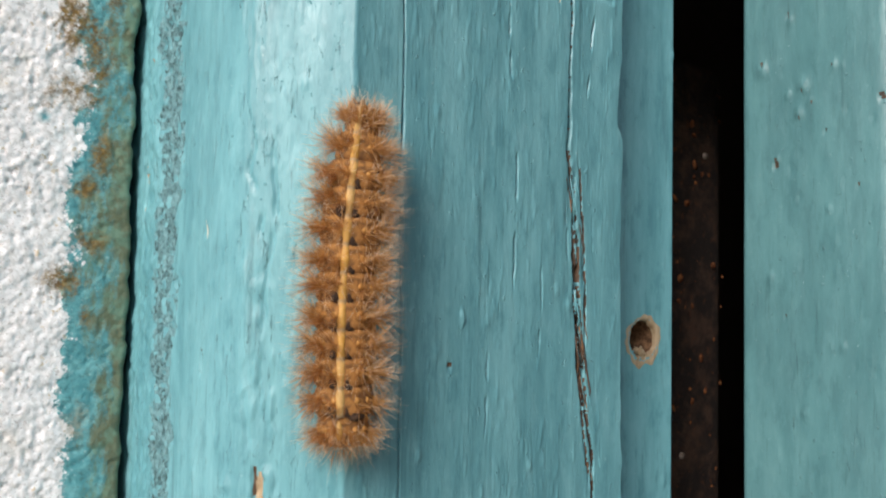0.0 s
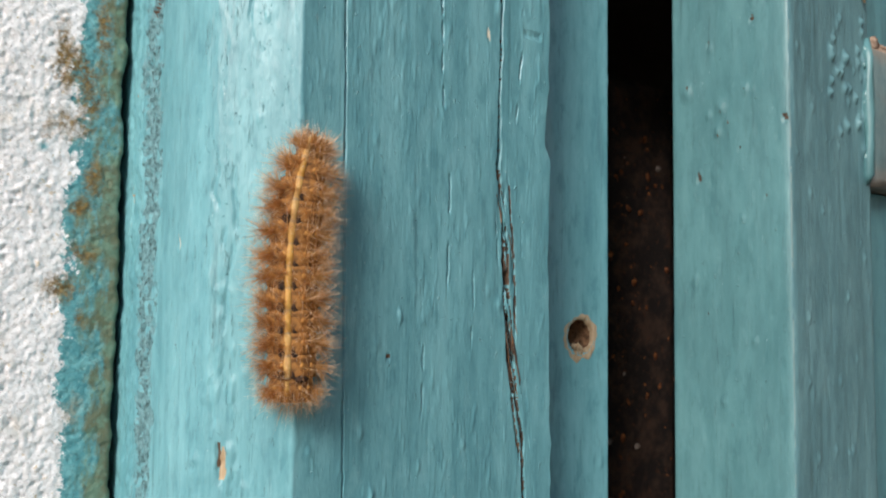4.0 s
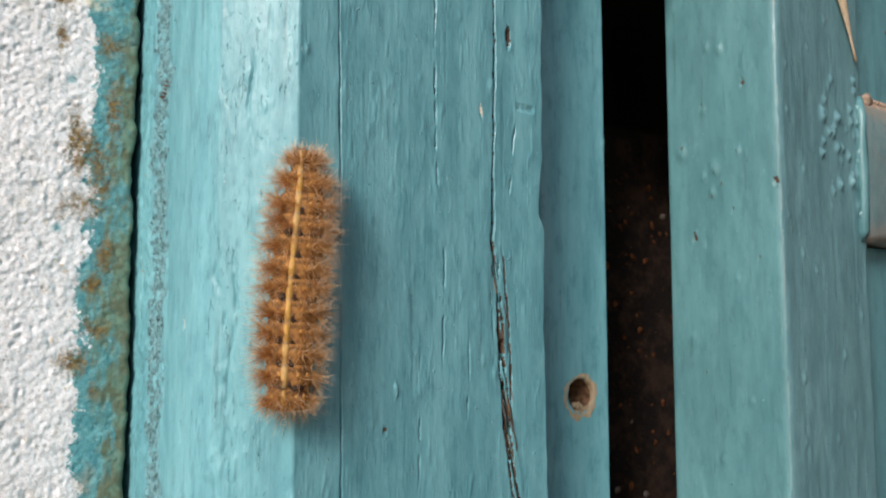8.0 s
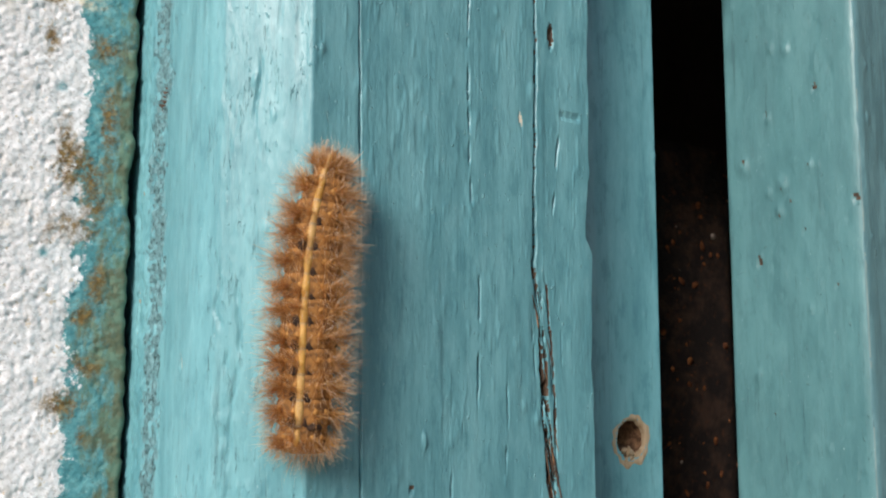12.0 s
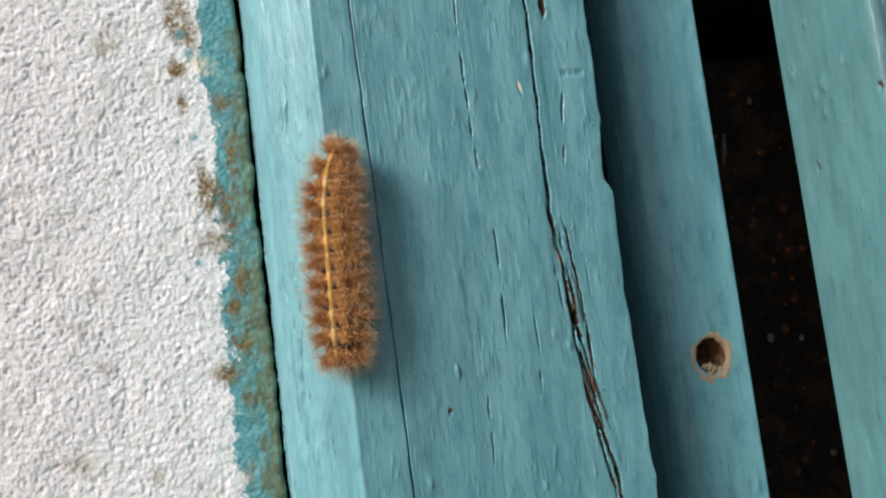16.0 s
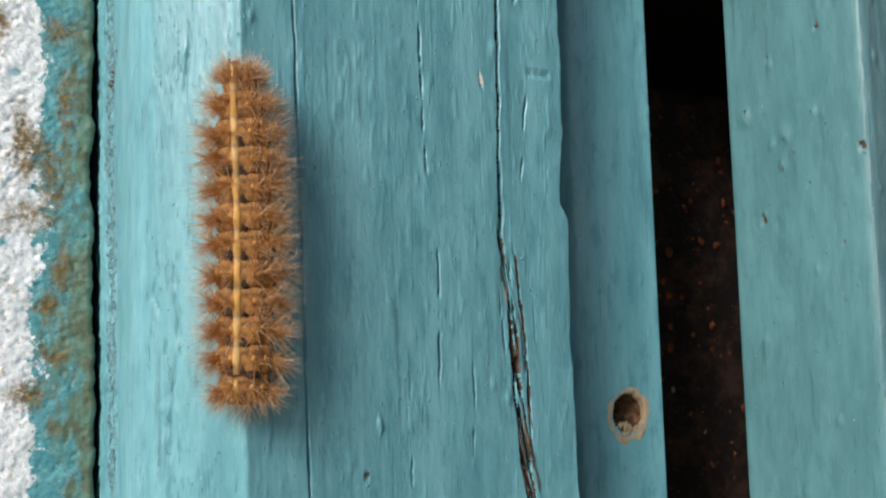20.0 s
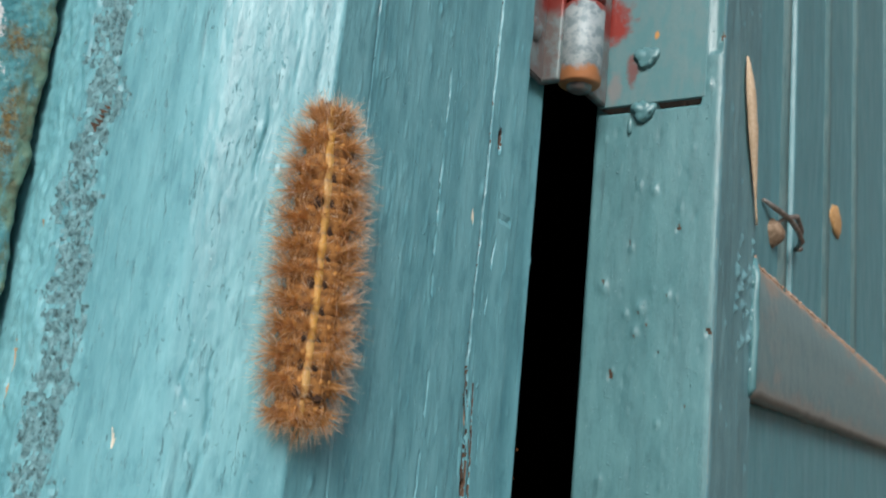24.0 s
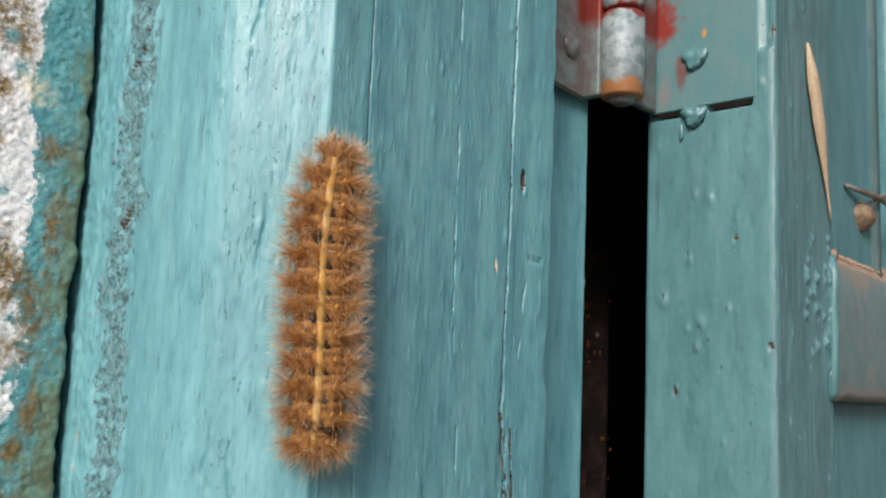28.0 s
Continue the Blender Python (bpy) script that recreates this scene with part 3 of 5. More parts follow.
    # (path, width, depth, raggedness, bare)
    for path, w, dep, rag, show, seed in (
        ([(0.0790, 1.330), (0.0787, 1.2466), (0.0785, 1.2368), (0.0782, 1.2263), (0.0782, 1.2180), (0.0786, 1.2145)], 0.00017, 0.0022, 0.0006, 0, 41),
        ([(0.0782, 1.2215), (0.0782, 1.2187), (0.0797, 1.2103), (0.0802, 1.2016), (0.0810, 1.1953), (0.0816, 1.1876), (0.0830, 1.1805), (0.0842, 1.150)], 0.00020, 0.0024, 0.0006, 1, 42),
        ([(0.0783, 1.2190), (0.0790, 1.2111), (0.0793, 1.2010), (0.0800, 1.1924), (0.0814, 1.1838), (0.0826, 1.1770)], 0.00016, 0.0018, 0.0007, 1, 43),
        ([(0.0798, 1.2190), (0.0809, 1.2102), (0.0814, 1.2046), (0.0816, 1.1953)], 0.00011, 0.0012, 0.0006, 1, 45),
        ([(0.0786, 1.2165), (0.0796, 1.2050), (0.0808, 1.1905)], 0.00009, 0.0011, 0.0004, 1, 62),
        ([(0.0803, 1.2150), (0.0812, 1.2010), (0.0820, 1.1890)], 0.00009, 0.0010, 0.0004, 0, 64),
        ([(0.0776, 1.2140), (0.0783, 1.2040)], 0.00009, 0.0006, 0.0004, 0, 66),
        ([(0.0825, 1.2120), (0.0828, 1.2020)], 0.00009, 0.0005, 0.0004, 0, 68),
        ([(0.0790, 1.2170), (0.0799, 1.2060), (0.0806, 1.1950), (0.0818, 1.1850)], 0.00020, 0.0018, 0.0010, 1, 46),
        ([(0.0826, 1.2460), (0.0827, 1.2381), (0.0817, 1.2300), (0.0812, 1.2250)], 0.00010, 0.0009, 0.0006, 0, 47),
        ([(0.0520, 1.330), (0.0523, 1.2472), (0.0527, 1.2289), (0.0528, 1.2146), (0.0532, 1.1930), (0.0538, 1.150)], 0.00009, 0.0008, 0.0002, 0, 49),
        ([(0.0672, 1.3000), (0.0676, 1.2600), (0.0679, 1.2375), (0.0680, 1.2311), (0.0684, 1.2258)], 0.00011, 0.0008, 0.0005, 0, 51),
        ([(0.0692, 1.2225), (0.0694, 1.2168), (0.0693, 1.2060), (0.0691, 1.2010)], 0.00011, 0.0007, 0.0005, 0, 53),
        ([(0.0735, 1.2110), (0.0737, 1.2020), (0.0734, 1.1930)], 0.00010, 0.0005, 0.0005, 0, 55),
        ([(0.0655, 1.2040), (0.0653, 1.1920), (0.0650, 1.1840)], 0.00010, 0.0005, 0.0005, 0, 57),
    ):
        d, g = splits(X, Z, path, w, dep, rag, seed)
        if not show and seed not in (41, 49):
            gaps = smooth(-0.15, 0.05, fbm(Z * 420, Z * 0, seed + 2, 3))
            d, g = d * gaps, g * gaps
        h -= d * onface
        # paint lifts along the lips of the split
        lip, _ = splits(X, Z, path, w * 2.2, 0.00007, rag, seed)
        h += (lip * (1 - g)) * onface * (0.3 if show else 0.35)
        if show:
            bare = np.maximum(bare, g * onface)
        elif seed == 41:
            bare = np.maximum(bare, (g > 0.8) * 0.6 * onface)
    # the short cross split that joins two of them
    h -= onface * 0.0004 * np.exp(-((Z - 1.2405 - 0.0003 * fbm(X * 900, Z * 0, 61, 2)) / 0.00015) ** 2) * smooth(0.0826, 0.0832, X) * (1 - smooth(0.0860, 0.0866, X))
    # flecks knocked off the paint
    def fleck(xc, zc, rx, rz, depth, lay, lean=0.0, where=onface, U=X):
        d = np.sqrt(((U - xc - lean * (Z - zc)) / rx) ** 2 + ((Z - zc) / rz) ** 2) + 0.5 * fbm(U * 3000, Z * 1500, xc * 900, 3)
        g = (1 - smooth(0.75, 1.15, d)) * where
        h[:] = h - g * depth
        lay[:] = np.maximum(lay, g)
    fleck(0.0760, 1.2388, 0.00026, 0.0009, 0.0002, chip, -0.25)
    fleck(0.0813, 1.2512, 0.00042, 0.0014, 0.0009, bare)
    fleck(0.0598, 1.1930, 0.0003, 0.0004, 0.0004, bare)
    fleck(0.0615, 1.1985, 0.0003, 0.0008, -0.0003, np.zeros_like(h))
    onside = (X < 0.0385) * 1.0
    fleck(0.0907, 1.2072, 0.0004, 0.0008, 0.0002, chip, 0.0, onside, Y)
    fleck(0.0843, 1.2248, 0.00022, 0.0003, 0.0001, chip, 0.0, onside, Y)
    fleck(0.0909, 1.1930, 0.0004, 0.0012, 0.0006, bare, 0.0, onside, Y)
    fleck(0.1085, 1.2292, 0.0004, 0.0007, 0.0003, raw, 0.0, onside, Y)
    fleck(0.1095, 1.2120, 0.0003, 0.0042, 0.0003, raw, 0.0, onside, Y)
    fleck(0.1015, 1.2630, 0.00036, 0.0034, 0.0010, bare, -0.68, onside, Y)
    fleck(0.0994, 1.2705, 0.00024, 0.0048, 0.0007, bare, 0.0, onside, Y)
    fleck(0.1016, 1.2420, 0.00034, 0.0024, 0.0009, bare, -0.60, onside, Y)
    oncham = cham + 0.0
    # cracks down the chamfer, where the paint lifts in flat scales
    for path, w, dep, seed in (
        ([(0.0390, 1.2260), (0.0389, 1.2175), (0.0388, 1.2137), (0.0398, 1.2100), (0.0397, 1.2077), (0.0390, 1.2020)], 0.00009, 0.0003, 141),
        ([(0.0407, 1.2180), (0.0406, 1.2150), (0.0408, 1.2110), (0.0409, 1.2085), (0.0405, 1.2042), (0.0401, 1.1994), (0.0399, 1.1940)], 0.00010, 0.0003, 143),
        ([(0.0402, 1.2000), (0.0394, 1.1926), (0.0390, 1.1885), (0.0396, 1.1830)], 0.00009, 0.0003, 145),
        ([(0.0420, 1.2440), (0.0418, 1.2360), (0.0423, 1.2300)], 0.00007, 0.0004, 147),
        ([(0.0404, 1.2760), (0.0408, 1.2680), (0.0402, 1.2600), (0.0405, 1.2540)], 0.00008, 0.0005, 149),
    ):
        d, g = splits(X, Z, path, w, dep, 0.0009, seed)
        gaps = smooth(-0.25, -0.05, fbm(Z * 500, Z * 0, seed + 2, 3))
        lip, _ = splits(X, Z, path, w * 2.2, 0.00002, 0.0009, seed)
        h += (lip * (1 - g) - d) * gaps * oncham
    for xc, zc, rx, rz, k in ((0.0400, 1.2014, 0.0011, 0.0010, 2.2), (0.0388, 1.2022, 0.0007, 0.0008, 2.0), (0.0384, 1.1935, 0.0008, 0.0014, 2.0), (0.0391, 1.1885, 0.0009, 0.0013, 2.4), (0.0397, 1.1838, 0.0007, 0.0012, 1.6), (0.0386, 1.1800, 0.0008, 0.0015, 1.6)):
        d = np.sqrt(((X - xc) / rx) ** 2 + ((Z - zc) / rz) ** 2) + 0.9 * fbm(X * 1500, Z * 1100, xc * 700 + zc, 3)
        h += oncham * 0.00006 * k * (1 - smooth(0.75, 1.0, d))
    fleck(0.0402, 1.1800, 0.0004, 0.0022, 0.0004, raw, 0.0, oncham)
    fleck(0.0399, 1.1812, 0.00022, 0.0016, 0.0004, bare, 0.0, oncham)
    # the notched, splintered edge of the step
    ragged = np.interp(ZF, [1.15, 1.1757, 1.1944, 1.2118, 1.2208, 1.2220, 1.2239, 1.2312, 1.2461, 1.30],
                       [0.0006, 0.0006, 0.0, -0.0001, 0.0004, 0.0003, -0.0009, -0.0003, 0.0, 0.0002]) + 0.00035 * fbm(ZF * 300, ZF * 0, 71, 4)
    pull = smooth(STEP - 0.004, STEP - 0.0002, X) * (1 - smooth(STEP + 0.0006, STEP + 0.003, X)) * (Y < REBATE - 0.0004)
    # a drilled hole in the rebate
    hx, hz = 0.1056, 1.1951
    d = np.sqrt(((X - hx) / 0.0026) ** 2 + ((Z - hz) / 0.0029) ** 2)
    hole = (1 - smooth(1.02, 1.14, d)) * rebate
    P = np.stack([X + nor[:, 0][:, None] * h + pull * ragged[None, :], Y + nor[:, 1][:, None] * h, Z], -1)
    index = np.zeros((n - 1, len(ZF) - 1), int)
    c = lambda a: a[:-1, :-1]
    index[c(strip) * (fbm(c(s) * 1300, c(Z) * 950, 27, 4, 0.68) < 0.32) > 0.5] = 1
    # invented recess beside the step, its shade painted as near-black wood
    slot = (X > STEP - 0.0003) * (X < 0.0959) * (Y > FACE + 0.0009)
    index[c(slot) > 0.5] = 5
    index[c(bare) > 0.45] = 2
    index[c(raw) > 0.5] = 3
    index[c(chip) > 0.5] = 4
    index[c(hole) > 0.5] = -1
    ob = new("door_frame", grid_mesh("door_frame", P, [PAINT, FLAKY, BARE, RAW, CHIP, SHADEWOOD], index))
    tagged(ob, "teal painted wooden door frame post, cracked and weathered", "door frame", "", "structure")
    return ob


def splinters(frame_ob):
    """Torn fibres that stand along the lower half of the long split."""
    rng = random.Random(17)
    for k in range(80):
        f = rng.random()
        z = 1.2172 - 0.040 * f
        x = 0.0785 + 0.0042 * f + rng.gauss(0, 0.0007)
        long, w = rng.uniform(0.0030, 0.0095), rng.uniform(0.00005, 0.00013)
        y = FACE + rng.uniform(-0.0001, 0.0006)
        pts = [(x, y + 0.0004, z + long / 2), (x + 0.00004 * rng.gauss(0, 1), y, z + long * 0.2), (x + 0.08 * long * rng.uniform(0.6, 1.4), y - 0.0001, z - long * 0.2), (x + 0.11 * long, y + 0.0003, z - long / 2)]
        part("splinter", tube(pts, [w * 0.2, w, w * 0.9, w * 0.2], 5), rng.choice((PAINT, PAINT, PAINT, BARE, BARE, BARE, BORE, BORE)), frame_ob)


def drilled_hole(frame_ob, hx=0.1056, hz=1.1951):
    """The broken rim, the sides and the torn bottom of the hole in the rebate."""
    rx, rz, count = 0.0026, 0.0029, 72

    def face_y(x):
        return 0.0875 - 0.1563 * (x - 0.1020)

    def ring_of(bm, scales, ys):
        out = []
        for scale, sink in zip(scales, ys):
            ring = []
            for k in range(count):
                a = 2 * math.pi * k / count
                sc = scale(a)
                x, z = hx + rx * sc * math.cos(a), hz + rz * sc * math.sin(a)
                ring.append(bm.verts.new((x, face_y(x) + sink(x, z), z)))
            out.append(ring)
        for a, b in zip(out, out[1:]):
            for k in range(count):
                bm.faces.new((a[k], b[k], b[(k + 1) % count], a[(k + 1) % count]))
        return out

    def rag(seed, freq, amp):
        return lambda a: amp * noise.noise(Vector((math.cos(a) * freq, math.sin(a) * freq, seed)))

    lip, out_edge = rag(3.1, 2.6, 0.12), rag(7.7, 3.4, 0.26)
    low = lambda a: 0.10 * max(0.0, -math.sin(a)) ** 2
    bm = bmesh.new()
    ring_of(bm, [lambda a: 1.36 + out_edge(a) + low(a), lambda a: 1.28 + out_edge(a) + low(a), lambda a: 1.10 + lip(a), lambda a: 0.99 + lip(a), lambda a: 0.97 + lip(a)],
            [lambda x, z: 0.0001, lambda x, z: -0.00006, lambda x, z: 0.00003 * noise.noise(Vector((x * 3000, z * 3000, 0))), lambda x, z: 0.0002, lambda x, z: 0.0007])
    part("hole_rim", bm, RAW, frame_ob, "pale broken paint and raw wood")
    bm = bmesh.new()
    deep = lambda x, z: 0.0100 - 0.0080 * max(0.0, min(1.0, (hz + 0.0016 - z) / 0.0042)) + 0.0011 * noise.noise(Vector((x * 900, z * 900, 4)))
    sides = [(1.0, 0.06), (0.99, 0.15), (0.98, 0.35), (0.96, 0.65), (0.90, 0.95), (0.7, 1.0), (0.45, 1.0), (0.2, 1.0)]
    rings = ring_of(bm, [lambda a, k=k: k + lip(a) for k, _ in sides], [lambda x, z, f=f: deep(x, z) * f for _, f in sides])
    bm.faces.new(rings[-1])
    part("hole_lining", bm, BORE, frame_ob, "brown drilled wood")
    # torn fibres at the foot of the hole
    rng = random.Random(31)
    for k in range(14):
        x, z = hx + rng.uniform(-0.0014, 0.0014), hz - rng.uniform(0.0014, 0.0030)
        part("splinter", blob(rng.uniform(0.00022, 0.00050), 1.0, 0.7, rng.uniform(1.0, 1.8), 0.7, k * 3.3, 2), RAW, frame_ob, "", True, pose(x, face_y(x) + rng.uniform(0.0001, 0.0007), z, 0, rng.uniform(-40, 40), 0))


post = door_frame()
splinters(post)
drilled_hole(post)


# ---- the plastered wall ----
WHITEWALL = plain("plain_white_plaster", (0.62, 0.61, 0.59), (0.80, 0.79, 0.77), 0.9, 200.0, 0.0008)


def wall():
    xs = np.concatenate([[-3.0, -1.5, -0.6, -0.25, -0.12, -0.09], np.arange(-0.075, -0.0301, 0.0006), np.arange(-0.030, 0.0350, 0.00021), [0.0354, 0.0357, 0.0357, 0.0357, 0.0357]])
    ys = np.full(len(xs), 0.1120)
    ys[-4:] = (0.1126, 0.114, 0.12, 0.16)
    zs = np.concatenate([[0.0, 0.4, 0.8, 1.0, 1.10, 1.14], np.arange(1.155, 1.3151, 0.00025), [1.33, 1.36, 1.45, 1.7, 2.05, 2.6]])
    X, Z = np.meshgrid(xs, zs, indexing="ij")
    Y = np.repeat(ys[:, None], len(zs), 1)
    # sandy grains that clump, with pits between them
    grain = fbm(X * 1750, Z * 1750, 5, 2, 0.6)
    h = 0.00013 * smooth(-0.34, 0.30, grain) + 0.0004 * fbm(X * 90, Z * 90, 6, 4)
    h -= 0.00018 * smooth(0.28, 0.46, fbm(X * 900, Z * 900, 9, 3, 0.6))
    h += 0.00008 * smooth(0.15, 0.40, fbm(X * 1000, Z * 1000, 15, 3, 0.6))
    near = smooth(0.0265, 0.0300, X)
    h = h * (1 - 0.35 * near)
    wob = 0.0009 * fbm(Z * 160, X * 0, 25, 5, 0.6)
    P = np.stack([X + smooth(0.030, 0.035, X) * wob, Y - h * (ys[:, None] < 0.1125), Z], -1)
    ob = new("wall_plaster", grid_mesh("wall_plaster", P[:, :, :], [PLASTER]))
    tagged(ob, "rough white plaster wall with teal paint smeared and stained along its edge", "wall", "", "structure")
    core = part("wall_core", box(-3.0, 0.030, 0.125, 0.32, 0.0, 2.6), WHITEWALL)
    tagged(core, "white plaster wall", "wall", "", "structure")
    for nm, b in (("wall_beyond_door", (1.02, 4.0, 0.11, 0.32, 0.0, 2.6)), ("wall_over_door", (0.0355, 1.02, 0.112, 0.32, 2.101, 2.6))):
        tagged(part(nm, box(*b), WHITEWALL), "white plaster wall", "wall", "", "structure")


wall()


# ---- the door ----
EDGE, FRONT = 0.1217, 0.0573
door = new("door_1")
tagged(door, "old teal painted plank door with a dusty rail, standing nearly shut", "door", "", "structure")


def stile():
    line, nor = profile([(0.1500, 0.0806), (EDGE + 0.0004, 0.0806), (EDGE, 0.0800), (EDGE, FRONT), (0.1462, FRONT), (0.1462, 0.0700)], (0.0008, 0.0003, 0.00025))
    n = len(line)
    X = np.repeat(line[:, 0][:, None], len(ZF), 1)
    Y = np.repeat(line[:, 1][:, None], len(ZF), 1)
    Z = np.repeat(ZF[None, :], n, 0)
    s = np.concatenate([[0], np.cumsum(np.linalg.norm(np.diff(line, axis=0), axis=1))])[:, None] + Z * 0
    h = 0.00004 * fbm(s * 500, Z * 60, 101, 4) + 0.00018 * fbm(s * 110, Z * 20, 102, 3)
    front = (Y < FRONT + 0.0004) * 1.0
    h += front * (0.00006 * fbm(s * 1200, Z * 240, 104, 3) - 0.00006 * smooth(0.25, 0.45, fbm(s * 600, Z * 60, 105, 4)))
    old = front * smooth(-0.05, 0.1, fbm(s * 200, Z * 30, 107, 4) + 0.25)
    edge = (X < EDGE + 0.0004) * 1.0
    for y, z, r, k in ((0.0768, 1.2377, 0.0009, 5), (0.0652, 1.2361, 0.0006, 4), (0.0700, 1.2340, 0.0009, 5), (0.0721, 1.2446, 0.0005, 3), (0.0707, 1.2298, 0.0007, 4),
                       (0.0684, 1.2549, 0.0007, 4), (0.0712, 1.2557, 0.0006, 3), (0.0744, 1.2231, 0.0004, 3), (0.0690, 1.2313, 0.0005, 3), (0.0725, 1.2330, 0.0005, 3),
                       (0.0660, 1.2150, 0.0004, 3), (0.0755, 1.2050, 0.0006, 3), (0.0640, 1.1950, 0.0005, 3), (0.0700, 1.1850, 0.0005, 3), (0.0597, 1.2730, 0.0006, 3)):
        h += edge * 0.00009 * k * np.exp(-((Y - y) / r) ** 2 - ((Z - z) / (r * 1.4)) ** 2)
    rng = np.random.RandomState(23)
    for k in range(95):
        y, z, r = rng.uniform(0.059, 0.079), rng.uniform(1.165, 1.305), rng.uniform(0.00018, 0.0005)
        h += edge * rng.choice((-0.00016, -0.00012, 0.00008, 0.00014)) * np.exp(-((Y - y) / r) ** 2 - ((Z - z) / (r * rng.uniform(1.0, 2.4))) ** 2)
    bare = np.zeros_like(h)
    for y, z, r in ((0.0640, 1.2475, 0.00035), (0.0746, 1.2225, 0.0004), (0.0583, 1.2302, 0.0005), (0.0665, 1.2265, 0.0003), (0.0770, 1.2383, 0.00030), (0.0656, 1.2358, 0.00018), (0.0703, 1.2332, 0.00021), (0.0709, 1.2292, 0.00018), (0.0688, 1.2310, 0.00022), (0.0725, 1.2452, 0.0002), (0.0676, 1.2078, 0.00015), (0.0731, 1.1990, 0.00018), (0.0652, 1.1902, 0.00015), (0.0617, 1.2180, 0.00022), (0.0640, 1.2866, 0.0007), (0.0652, 1.2860, 0.0006), (0.0578, 1.2815, 0.0006)):
        d = np.sqrt(((Y - y) / r) ** 2 + ((Z - z) / (1.6 * r)) ** 2) + 0.6 * fbm(Y * 2500, Z * 1500, y * 777, 3)
        bare = np.maximum(bare, edge * (1 - smooth(0.7, 1.1, d)))
    # runs and blisters of paint on the front
    rng = np.random.RandomState(11)
    for k in range(34):
        x, z = 0.1458 - 0.013 * rng.random_sample() ** 1.7, rng.normal(1.235, 0.007)
        r = rng.uniform(0.0003, 0.00062)
        h += front * rng.uniform(0.0004, 0.0009) * np.exp(-((X - x) / r) ** 2 - ((Z - z) / (1.3 * r)) ** 2)
    for k in range(40):
        x, z = rng.uniform(0.123, 0.145), rng.uniform(1.17, 1.30)
        r = rng.uniform(0.0002, 0.0005)
        h += front * 0.0003 * np.exp(-((X - x) / r) ** 2 - ((Z - z) / (1.6 * r)) ** 2)
    h -= bare * 0.0003
    # worn arris, pale where the paint has gone
    corner = np.exp(-(((X - EDGE) / 0.0007) ** 2 + ((Y - FRONT) / 0.0007) ** 2))
    worn = corner * smooth(0.0, 0.2, fbm(Z * 300, s * 0, 111, 4) + 0.30)
    h -= corner * 0.0003
    # a chipped channel down the arris beside the hinge
    chan = smooth(1.2785, 1.2792, Z) * np.exp(-((Y - 0.0588) / 0.0010) ** 2) * edge
    h -= chan * 0.0006
    # the recess that the leaf stands in; its shade is painted as dark wood
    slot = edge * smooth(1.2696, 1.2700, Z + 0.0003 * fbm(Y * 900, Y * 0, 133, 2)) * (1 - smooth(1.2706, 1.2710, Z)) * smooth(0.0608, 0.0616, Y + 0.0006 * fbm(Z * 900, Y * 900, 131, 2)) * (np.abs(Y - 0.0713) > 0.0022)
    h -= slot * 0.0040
    P = np.stack([X + nor[:, 0][:, None] * h, Y + nor[:, 1][:, None] * h + 0 * Z, Z], -1)
    index = np.zeros((n - 1, len(ZF) - 1), int)
    c = lambda a: a[:-1, :-1]
    index[c(front) > 0.5] = 1
    index[c(worn) > 0.84] = 2
    index[c(bare) > 0.5] = 3
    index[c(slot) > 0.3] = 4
    return part("stile", grid_mesh("stile", P, [PAINT_DOOR, PAINT_GREY, WORN, BARE, SHADEWOOD], index), None, door)


stile()
BOARD = 0.0602


def boards():
    cuts = [(0.1466, 0.1785), (0.1925, 0.2303), (0.2308, 0.2795), (0.2800, 0.3600), (0.3605, 0.4300), (0.4305, 0.52), (0.5205, 0.61), (0.6105, 0.70), (0.7005, 0.79), (0.7905, 0.88), (0.8805, 0.99)]
    for a, b in cuts:
        front = 0.0598 if a < 0.15 else BOARD
        bm = box(a, b, front, 0.0796, 1.235, 2.04, 0.0010, 2)
        part("plank", bm, PAINT_OLD, door, "", False)
    for x, y in ((0.1772, 0.0598), (0.2307, BOARD), (0.2799, BOARD), (0.3600, BOARD)):
        bead = tube([(x, y + 0.0004, 1.235), (x, y + 0.0004, 1.6), (x, y + 0.0004, 2.04)], [0.0019] * 3, 12)
        part("bead", bead, PAINT_BEAD, door)
    # liner and backing coloured near-black to hold the groove's shade
    part("groove_shade", box(0.1908, 0.1928, BOARD + 0.0040, 0.0796, 1.235, 2.04), SHADEWOOD, door, "dark strip standing in for the groove's shade", False)
    part("backing", box(0.1466, 0.99, 0.0798, 0.0806, 0.02, 2.04), SHADEWOOD, door, "", False)
    part("lower_panel", box(0.1466, 0.99, 0.0606, 0.0796, 0.02, 1.2215, 0.001, 2), PAINT_OLD, door, "", False)


boards()


